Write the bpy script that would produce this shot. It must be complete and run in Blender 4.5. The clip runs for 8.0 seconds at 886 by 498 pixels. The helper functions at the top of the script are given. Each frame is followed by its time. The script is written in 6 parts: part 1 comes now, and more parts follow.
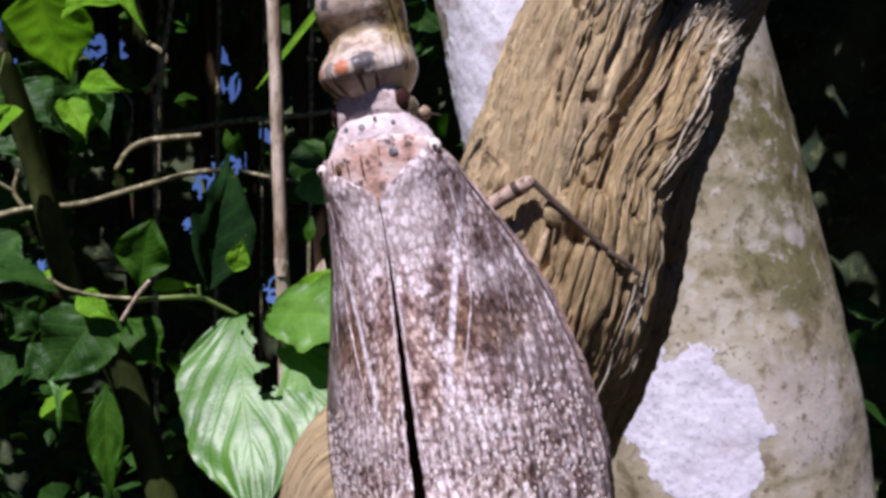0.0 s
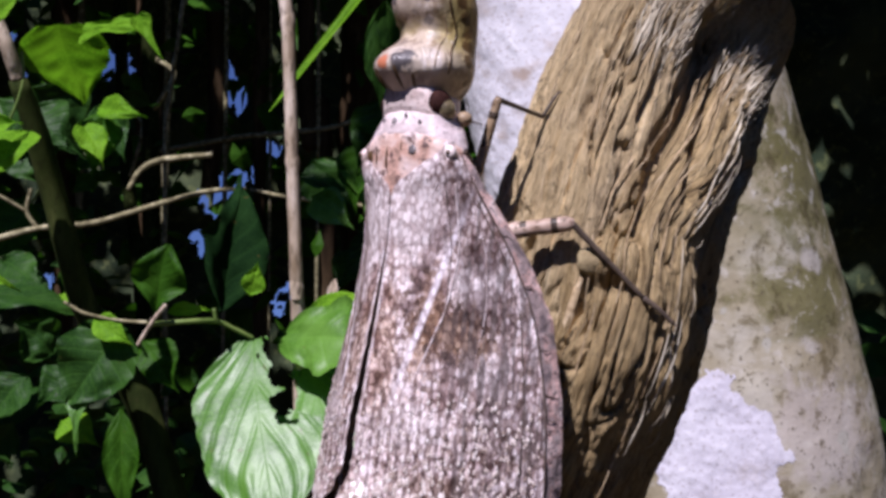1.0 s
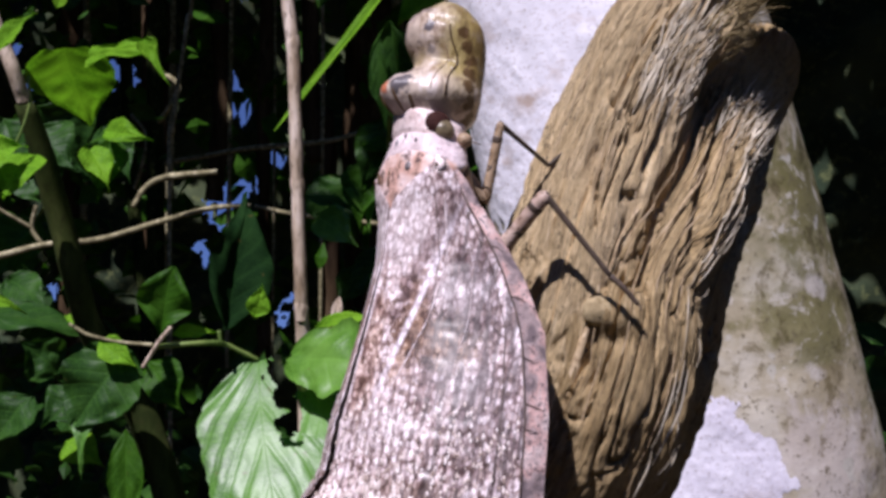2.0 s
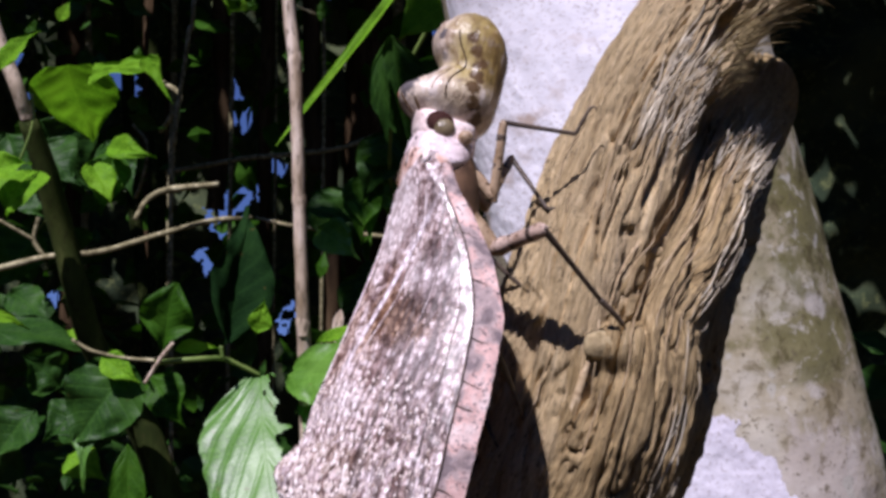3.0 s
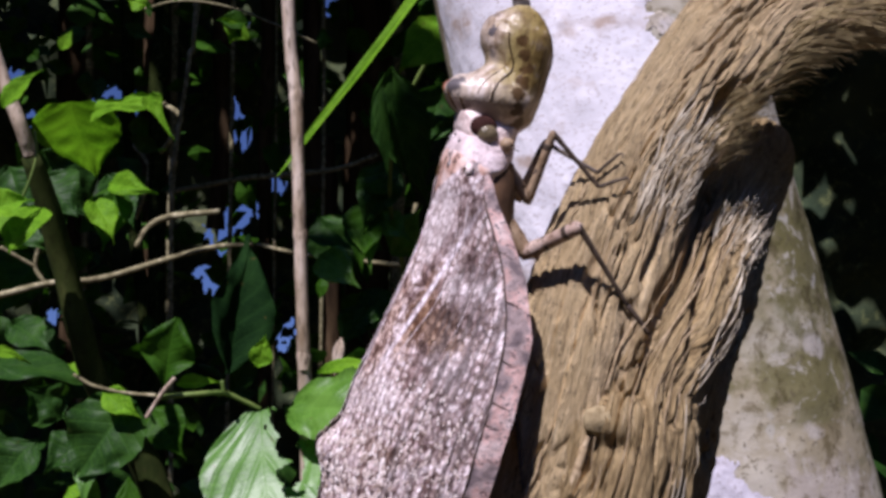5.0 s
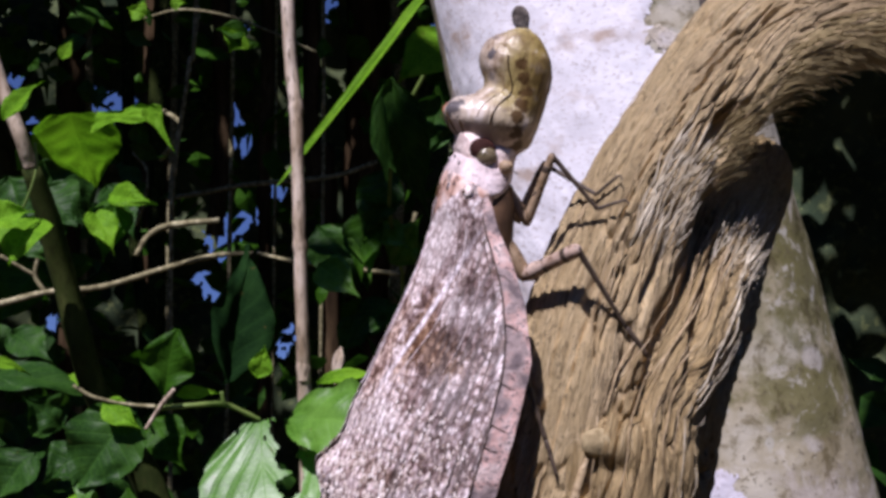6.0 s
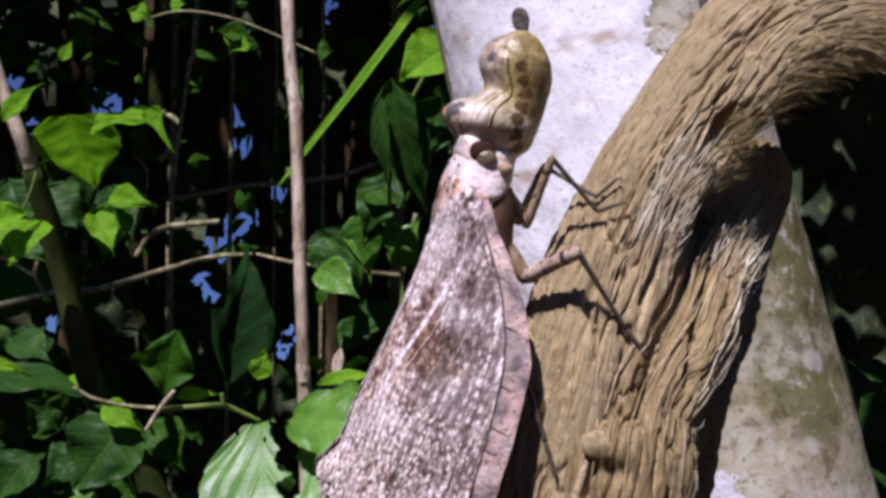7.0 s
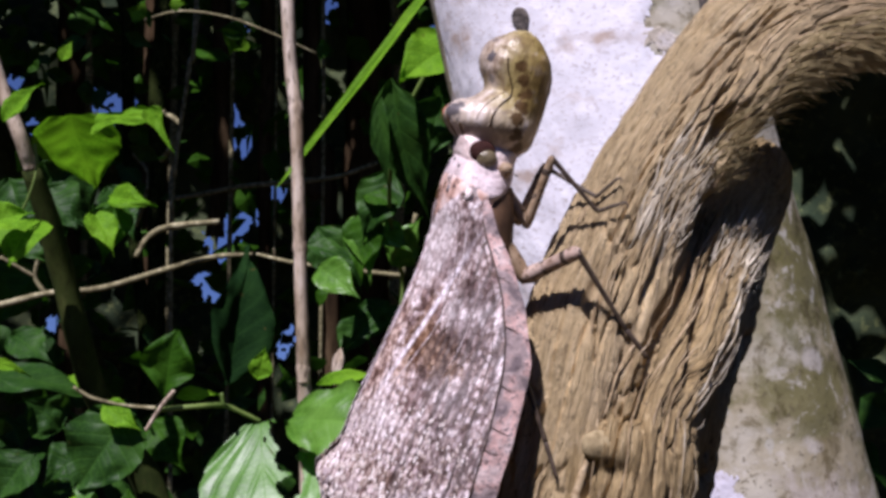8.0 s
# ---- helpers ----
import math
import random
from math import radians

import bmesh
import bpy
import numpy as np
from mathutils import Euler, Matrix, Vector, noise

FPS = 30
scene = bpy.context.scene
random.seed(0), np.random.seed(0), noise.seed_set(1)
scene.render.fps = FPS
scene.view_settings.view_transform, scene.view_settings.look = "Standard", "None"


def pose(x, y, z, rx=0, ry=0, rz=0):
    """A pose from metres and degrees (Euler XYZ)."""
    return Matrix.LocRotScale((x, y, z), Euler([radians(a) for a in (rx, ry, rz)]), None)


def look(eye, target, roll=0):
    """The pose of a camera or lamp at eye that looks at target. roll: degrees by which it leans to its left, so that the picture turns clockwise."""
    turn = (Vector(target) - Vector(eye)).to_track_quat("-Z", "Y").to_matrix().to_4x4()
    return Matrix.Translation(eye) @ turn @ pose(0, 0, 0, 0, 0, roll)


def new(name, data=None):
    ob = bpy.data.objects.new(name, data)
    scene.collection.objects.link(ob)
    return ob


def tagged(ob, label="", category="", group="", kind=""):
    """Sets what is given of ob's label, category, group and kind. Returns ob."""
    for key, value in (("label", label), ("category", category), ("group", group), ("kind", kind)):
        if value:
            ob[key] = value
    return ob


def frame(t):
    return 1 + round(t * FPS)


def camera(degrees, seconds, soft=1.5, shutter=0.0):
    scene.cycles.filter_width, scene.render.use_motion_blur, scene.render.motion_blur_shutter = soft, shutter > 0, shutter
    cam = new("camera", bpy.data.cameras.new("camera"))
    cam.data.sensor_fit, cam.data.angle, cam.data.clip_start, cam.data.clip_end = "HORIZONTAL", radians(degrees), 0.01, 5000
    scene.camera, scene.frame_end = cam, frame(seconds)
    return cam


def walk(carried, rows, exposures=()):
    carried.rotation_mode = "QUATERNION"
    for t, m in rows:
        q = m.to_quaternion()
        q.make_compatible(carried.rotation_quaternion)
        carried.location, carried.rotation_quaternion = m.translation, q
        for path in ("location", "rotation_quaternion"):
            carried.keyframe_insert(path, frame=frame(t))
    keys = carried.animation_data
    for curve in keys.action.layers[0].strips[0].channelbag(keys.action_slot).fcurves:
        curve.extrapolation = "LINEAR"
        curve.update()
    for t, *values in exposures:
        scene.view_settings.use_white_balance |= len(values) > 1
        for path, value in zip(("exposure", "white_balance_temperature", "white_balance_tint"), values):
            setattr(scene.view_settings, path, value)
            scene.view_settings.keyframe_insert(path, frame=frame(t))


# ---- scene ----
cam = camera(45.0, 8.0, soft=3.3)
PATH = [
    (0, (0.00465, 0.00518, 1.47144), (0.00923, 0.50472, 1.45041), 0.39),
    (0.5, (0.00221, 0.00468, 1.47435), (0.00553, 0.50435, 1.45632), 0.40),
    (1, (0.00023, 0.00370, 1.47706), (0.00255, 0.50344, 1.46100), 0.22),
    (1.5, (-0.00007, 0.00370, 1.48044), (0.00109, 0.50350, 1.46644), 0.19),
    (3, (-0.00050, 0.00133, 1.48751), (-0.00020, 0.50124, 1.47832), 0.23),
    (3.5, (-0.00057, 0.00075, 1.48967), (-0.00018, 0.50069, 1.48210), 0.26),
    (4, (-0.00096, -0.00017, 1.49171), (-0.00043, 0.49979, 1.48575), 0.30),
    (4.5, (-0.00112, -0.00052, 1.49418), (-0.00013, 0.49947, 1.49017), 0.36),
    (5, (-0.00085, -0.00101, 1.49691), (-0.00033, 0.49898, 1.49423), 0.20),
    (6.5, (-0.00081, -0.00169, 1.49978), (-0.00012, 0.49831, 1.49998), 0.20),
    (7, (-0.00081, -0.00169, 1.49978), (-0.00012, 0.49831, 1.49998), 0.20),
    (7.5, (-0.00081, -0.00169, 1.49978), (-0.00012, 0.49831, 1.49998), 0.20),
    (8, (-0.00081, -0.00169, 1.49978), (-0.00012, 0.49831, 1.49998), 0.20),
]
walk(cam, [(t, look(eye, target, roll)) for t, eye, target, roll in PATH], [(0, 0.40, 6050, 25), (1.5, 0.35, 6050, 25), (3, 0.32, 6050, 26), (5, 0.26, 6100, 26), (6.5, 0.29, 6100, 25), (8, 0.32, 6100, 25)])

# ---- sky, sun, exposure ----
SUN_FROM = Vector((-0.262, -0.492, 0.830)).normalized()
world = bpy.data.worlds.new("sky")
scene.world = world
world.use_nodes = True
sky = world.node_tree.nodes.new("ShaderNodeTexSky")
sky.sky_type, sky.sun_disc = "NISHITA", False
sky.air_density, sky.dust_density, sky.ozone_density = 1.0, 0.0, 8.0
sky.sun_elevation = math.asin(SUN_FROM.z)
sky.sun_rotation = math.atan2(SUN_FROM.x, SUN_FROM.y)
tilt = world.node_tree.nodes.new("ShaderNodeMapping")
tilt.inputs["Rotation"].default_value = (radians(16), 0, 0)
place = world.node_tree.nodes.new("ShaderNodeTexCoord")
world.node_tree.links.new(place.outputs["Generated"], tilt.inputs["Vector"])
world.node_tree.links.new(tilt.outputs[0], sky.inputs["Vector"])
deeper = world.node_tree.nodes.new("ShaderNodeMix")
deeper.data_type, deeper.blend_type = "RGBA", "MULTIPLY"
deeper.inputs[0].default_value = 1.0
deeper.inputs[7].default_value = (0.90, 0.88, 1.10, 1)
world.node_tree.links.new(sky.outputs[0], deeper.inputs[6])
world.node_tree.links.new(deeper.outputs[2], world.node_tree.nodes["Background"].inputs[0])
world.node_tree.nodes["Background"].inputs[1].default_value = 0.055
sun = new("sun", bpy.data.lights.new("sun", "SUN"))
sun.data.energy, sun.data.angle, sun.data.color = 4.6, radians(0.5), (1.0, 0.97, 0.93)
sun.matrix_world = look(SUN_FROM * 10, (0, 0, 0))


# ---- noise on arrays ----
def hashed(i, j, k, seed):
    h = (i.astype(np.int64) * 73856093) ^ (j.astype(np.int64) * 19349663) ^ (k.astype(np.int64) * 83492791) ^ (seed * 2654435761)
    h = (h ^ (h >> 13)) * 1274126177
    h = (h ^ (h >> 16)) & 0xFFFFFF
    return h / 8388607.5 - 1.0


def vnoise(x, y, z, seed=0):
    """Smooth noise from -1 to 1 on arrays."""
    x, y, z = np.broadcast_arrays(np.asarray(x, float), np.asarray(y, float), np.asarray(z, float))
    i, j, k = np.floor(x), np.floor(y), np.floor(z)
    f, g, h = x - i, y - j, z - k
    f, g, h = f * f * (3 - 2 * f), g * g * (3 - 2 * g), h * h * (3 - 2 * h)
    total = 0
    for a in (0, 1):
        for b in (0, 1):
            for c in (0, 1):
                w = (f if a else 1 - f) * (g if b else 1 - g) * (h if c else 1 - h)
                total = total + w * hashed(i + a, j + b, k + c, seed)
    return total


def fnoise(x, y, z, octaves=3, seed=0):
    total, amp = 0, 1.0
    for n in range(octaves):
        total = total + amp * vnoise(x * 2**n, y * 2**n, z * 2**n, seed + n)
        amp *= 0.5
    return total


# ---- mesh helpers ----
def grid(name, points, closed=False, uv=None, smooth=True, keep=None):
    """A mesh over an array of points (rows, columns, 3); closed joins the last column to the first."""
    points = np.asarray(points, float)
    nv, nu = points.shape[:2]
    a = np.arange(nv * nu).reshape(nv, nu)
    b = np.roll(a, -1, 1)
    last = nu if closed else nu - 1
    quads = np.stack([a[:-1, :last], b[:-1, :last], b[1:, :last], a[1:, :last]], -1).reshape(-1, 4)
    cols = np.tile(np.arange(last), nv - 1)
    if keep is not None:
        sel = keep[:-1, :last].ravel()
        quads, cols = quads[sel], cols[sel]
    mesh = bpy.data.meshes.new(name)
    mesh.from_pydata(points.reshape(-1, 3).tolist(), [], quads.tolist())
    if uv is not None:
        layer = mesh.uv_layers.new(name="UVMap")
        flat = np.asarray(uv, float).reshape(-1, 2)[quads.ravel()]
        layer.data.foreach_set("uv", flat.ravel())
    if smooth:
        mesh.polygons.foreach_set("use_smooth", np.ones(len(mesh.polygons), bool))
    mesh.update()
    return mesh


def spline(points, n):
    """n points on a smooth curve through the given rows of any width."""
    p = np.asarray(points, float)
    p = np.vstack([2 * p[0] - p[1], p, 2 * p[-1] - p[-2]])
    t = np.linspace(0, len(p) - 3 - 1e-9, n)
    i = t.astype(int)
    f = (t - i)[:, None]
    a, b, c, d = p[i], p[i + 1], p[i + 2], p[i + 3]
    return 0.5 * (2 * b + (c - a) * f + (2 * a - 5 * b + 4 * c - d) * f**2 + (3 * b - a - 3 * c + d) * f**3)


def frames_along(c):
    """Tangents and two side vectors along a curve, with no sudden twist."""
    t = np.gradient(c, axis=0)
    t /= np.linalg.norm(t, axis=1)[:, None]
    n = np.zeros_like(t)
    ref = np.array([0, -1.0, 0]) if abs(t[0][1]) < 0.9 else np.array([1.0, 0, 0])
    for i in range(len(t)):
        ref = ref - t[i] * (ref @ t[i])
        ref /= np.linalg.norm(ref)
        n[i] = ref
    return t, n, np.cross(t, n)


def tube(name, points, radius, nu=10, nv=30, rough=0.0, seed=1, relief=None, caps=True):
    """A bent tube through points; radius a number or one per point; relief(cos, sin, along_mm) gives extra radius."""
    pts = np.asarray(points, float)
    rad = np.full(len(pts), radius, float) if np.isscalar(radius) else np.asarray(radius, float)
    cr = spline(np.column_stack([pts, rad]), nv)
    c, r = cr[:, :3], cr[:, 3]
    t, n, b = frames_along(c)
    ang = np.linspace(0, 2 * np.pi, nu, endpoint=False)
    ca, sa = np.cos(ang)[None, :], np.sin(ang)[None, :]
    along = np.concatenate([[0], np.cumsum(np.linalg.norm(np.diff(c, axis=0), axis=1))])[:, None] * 1000
    rr = r[:, None] * np.ones_like(ca)
    mean = float(r.mean()) * 1000
    if rough:
        rr = rr * (1 + rough * fnoise(ca * 1.2, sa * 1.2, along / (mean * 2.2), 3, seed))
    if relief:
        rr = rr + relief(ca * mean, sa * mean, along)
    p = c[:, None, :] + rr[..., None] * (ca[..., None] * n[:, None, :] + sa[..., None] * b[:, None, :])
    if caps:
        p = np.concatenate([np.repeat(c[:1], nu, 0)[None] , p, np.repeat(c[-1:], nu, 0)[None]], 0)
        along = np.concatenate([along[:1], along, along[-1:]])
    uv = np.stack(np.broadcast_arrays(ang[None, :] * mean, along), -1)
    return grid(name, p, True, uv)


def ball(name, centre, radii, nu=14, nv=9, turn=None, rough=0.0):
    u = np.linspace(0, 2 * np.pi, nu, endpoint=False)[None, :]
    v = np.linspace(0, np.pi, nv)[:, None]
    p = np.stack(np.broadcast_arrays(np.sin(v) * np.cos(u) * radii[0], np.sin(v) * np.sin(u) * radii[1], np.cos(v) * radii[2]), -1)
    if rough:
        q = p / np.array(radii)
        p = p * (1 + rough * fnoise(q[..., 0] * 2.2, q[..., 1] * 2.2, q[..., 2] * 1.3, 3, 9))[..., None]
    if turn is not None:
        p = p @ np.array(turn.to_3x3()).T
    return grid(name, p + np.asarray(centre), True)


def part(name, mesh, material, parent=None, label=""):
    """One mesh object, under a thing or part when a parent is given."""
    ob = new(name, mesh)
    if material:
        mesh.materials.append(material)
    if parent:
        ob.parent = parent
    return tagged(ob, label)


def thing(name, label, category, group="", kind=""):
    return tagged(new(name), label, category, group, kind)


# ---- materials ----
def start_material(name):
    m = bpy.data.materials.new(name)
    m.use_nodes = True
    nt = m.node_tree
    return m, nt, nt.nodes["Principled BSDF"], nt.nodes["Material Output"]


def node(nt, kind, **values):
    n = nt.nodes.new(kind)
    for key, value in values.items():
        n.inputs[key].default_value = value
    return n


def coords(nt, source, scale):
    tc = nt.nodes.new("ShaderNodeTexCoord")
    mp = nt.nodes.new("ShaderNodeMapping")
    mp.inputs["Scale"].default_value = scale
    nt.links.new(tc.outputs[source], mp.inputs["Vector"])
    return mp.outputs[0]


def ramp(nt, fac, stops, smooth=True):
    r = nt.nodes.new("ShaderNodeValToRGB")
    r.color_ramp.interpolation = "EASE" if smooth else "CONSTANT"
    els = r.color_ramp.elements
    while len(els) < len(stops):
        els.new(0.5)
    for e, (pos, col) in zip(els, stops):
        e.position, e.color = pos, (*col, 1) if len(col) == 3 else col
    nt.links.new(fac, r.inputs[0])
    return r.outputs[0]


def noise_of(nt, vec, scale, detail=4.0, rough=0.55, distort=0.0):
    n = node(nt, "ShaderNodeTexNoise", Scale=scale, Detail=detail, Roughness=rough, Distortion=distort)
    nt.links.new(vec, n.inputs["Vector"])
    return n.outputs["Fac"]


def mixed(nt, a, b, fac, mode="MIX"):
    n = nt.nodes.new("ShaderNodeMix")
    n.data_type, n.blend_type = "RGBA", mode
    for sock, value in ((n.inputs[6], a), (n.inputs[7], b), (n.inputs[0], fac)):
        if hasattr(value, "is_linked"):
            nt.links.new(value, sock)
        else:
            sock.default_value = (*value, 1) if isinstance(value, tuple) else value
    return n.outputs[2]


def bumped(nt, bsdf, height, strength, distance):
    b = node(nt, "ShaderNodeBump", Strength=strength, Distance=distance)
    nt.links.new(height, b.inputs["Height"])
    nt.links.new(b.outputs[0], bsdf.inputs["Normal"])


def surface(name, stops, scale, stretch=(1, 1, 1), rough=0.8, fine=None, fine_scale=6.0, bump=0.3, depth=0.0004, source="Object", spec=0.3, detail=5.0):
    """Colour from a coarse noise, darkened by a fine one, with a little relief. scale: cells per metre."""
    m, nt, bsdf, _ = start_material(name)
    vec = coords(nt, source, tuple(scale * s for s in stretch))
    broad = noise_of(nt, vec, 1.0, detail)
    grain = noise_of(nt, vec, fine_scale, 3.0, 0.65)
    col = ramp(nt, broad, stops)
    if fine:
        col = mixed(nt, col, fine, ramp(nt, grain, [(0.52, (0, 0, 0)), (0.68, (1, 1, 1))]))
    nt.links.new(col, bsdf.inputs["Base Color"])
    bsdf.inputs["Roughness"].default_value = rough
    bsdf.inputs["Specular IOR Level"].default_value = spec
    bumped(nt, bsdf, grain, bump, depth)
    return m


def leaf_material(name, deep, light, gloss=0.38, through_light=0.35, veins=9.0, vein_tone=1.5, shine=0.4, slant=0.22):
    """A leaf blade: side veins from the UV map (across -1 to 1, along 0 to 1), some light passing through."""
    m, nt, bsdf, out = start_material(name)
    tc = nt.nodes.new("ShaderNodeTexCoord")
    sep = nt.nodes.new("ShaderNodeSeparateXYZ")
    nt.links.new(tc.outputs["UV"], sep.inputs[0])

    def sums(op, a, b=None):
        n = nt.nodes.new("ShaderNodeMath")
        n.operation = op
        for sock, value in zip(n.inputs, (a, b)):
            if value is None:
                continue
            if hasattr(value, "is_linked"):
                nt.links.new(value, sock)
            else:
                sock.default_value = value
        return n.outputs[0]

    across = sums("ABSOLUTE", sep.outputs[0])
    phase = sums("MULTIPLY", sums("SUBTRACT", sep.outputs[1], sums("MULTIPLY", across, slant)), veins * 6.2832)
    wave = sums("POWER", sums("ADD", sums("MULTIPLY", sums("SINE", phase), 0.5), 0.5), 10.0)
    midrib = sums("POWER", sums("SUBTRACT", 1.0, across), 30.0)
    line = sums("MAXIMUM", sums("MULTIPLY", wave, 0.6), midrib)
    vec = coords(nt, "Object", (1, 1, 1))
    blot = noise_of(nt, vec, 45.0, 4.0)
    grain = noise_of(nt, vec, 420.0, 3.0)
    col = ramp(nt, blot, [(0.30, tuple(0.7 * c for c in deep)), (0.45, deep), (0.68, light)])
    col = mixed(nt, col, tuple(min(1.0, c * 1.25) for c in light), ramp(nt, noise_of(nt, vec, 900.0, 2.0), [(0.50, (0, 0, 0)), (0.66, (0.5, 0.5, 0.5))]))
    pale = tuple(min(1.0, c * vein_tone) for c in light)
    col = mixed(nt, col, pale, sums("MULTIPLY", line, 0.5))
    spots = ramp(nt, noise_of(nt, vec, 160.0, 2.0), [(0.70, (0, 0, 0)), (0.76, (1, 1, 1))])
    col = mixed(nt, col, (0.10, 0.07, 0.02), sums("MULTIPLY", spots, 0.45))
    nt.links.new(col, bsdf.inputs["Base Color"])
    bsdf.inputs["Roughness"].default_value = gloss
    bsdf.inputs["Specular IOR Level"].default_value = shine
    height = sums("ADD", sums("MULTIPLY", line, -0.7), sums("MULTIPLY", grain, 0.5))
    bumped(nt, bsdf, height, 0.5, 0.0006)
    tr = nt.nodes.new("ShaderNodeBsdfTranslucent")
    nt.links.new(mixed(nt, col, (0.75, 1.0, 0.12), 0.6, "MULTIPLY"), tr.inputs[0])
    mx = node(nt, "ShaderNodeMixShader", Fac=through_light)
    nt.links.new(bsdf.outputs[0], mx.inputs[1])
    nt.links.new(tr.outputs[0], mx.inputs[2])
    nt.links.new(mx.outputs[0], out.inputs[0])
    return m


def bark_material(name, tones, worn):
    """Stringy bark: strands in four tones along the stem, worn stretches, thin dark cracks and pale hairs."""
    m, nt, bsdf, _ = start_material(name)
    vec = coords(nt, "UV", (1, 1, 1))
    strand = noise_of(nt, coords(nt, "UV", (0.95, 0.10, 1)), 1.0, 6.0, 0.68, 0.9)
    broad = noise_of(nt, vec, 0.075, 4.0)
    hair = noise_of(nt, coords(nt, "UV", (3.1, 0.34, 1)), 1.0, 5.0, 0.72, 0.9)
    crack = noise_of(nt, coords(nt, "UV", (1.05, 0.13, 7)), 1.0, 3.0, 0.6, 1.2)
    fleck = noise_of(nt, coords(nt, "UV", (1.7, 1.0, 1)), 1.0, 4.0, 0.65)
    col = ramp(nt, strand, list(zip((0.26, 0.40, 0.54, 0.72), tones)))
    col = mixed(nt, col, worn, ramp(nt, broad, [(0.45, (0, 0, 0)), (0.65, (0.5, 0.5, 0.5))]))
    col = mixed(nt, col, tones[0], ramp(nt, hair, [(0.32, (0.7, 0.7, 0.7)), (0.43, (0, 0, 0))]))
    col = mixed(nt, col, tones[3], ramp(nt, hair, [(0.56, (0, 0, 0)), (0.66, (0.8, 0.8, 0.8))]))
    line = nt.nodes.new("ShaderNodeMath")
    line.operation = "COMPARE"
    line.inputs[1].default_value, line.inputs[2].default_value = 0.5, 0.012
    nt.links.new(crack, line.inputs[0])
    gate = nt.nodes.new("ShaderNodeMath")
    gate.operation = "MULTIPLY"
    nt.links.new(line.outputs[0], gate.inputs[0])
    nt.links.new(ramp(nt, noise_of(nt, vec, 0.22, 3.0), [(0.42, (0, 0, 0)), (0.54, (0.85, 0.85, 0.85))]), gate.inputs[1])
    col = mixed(nt, col, (0.045, 0.027, 0.013), gate.outputs[0])
    col = mixed(nt, col, (0.055, 0.034, 0.016), ramp(nt, fleck, [(0.62, (0, 0, 0)), (0.69, (0.85, 0.85, 0.85))]))
    nt.links.new(col, bsdf.inputs["Base Color"])
    bsdf.inputs["Roughness"].default_value = 0.62
    bsdf.inputs["Specular IOR Level"].default_value = 0.35
    bumped(nt, bsdf, mixed(nt, strand, hair, 0.5), 1.0, 0.0017)
    return m


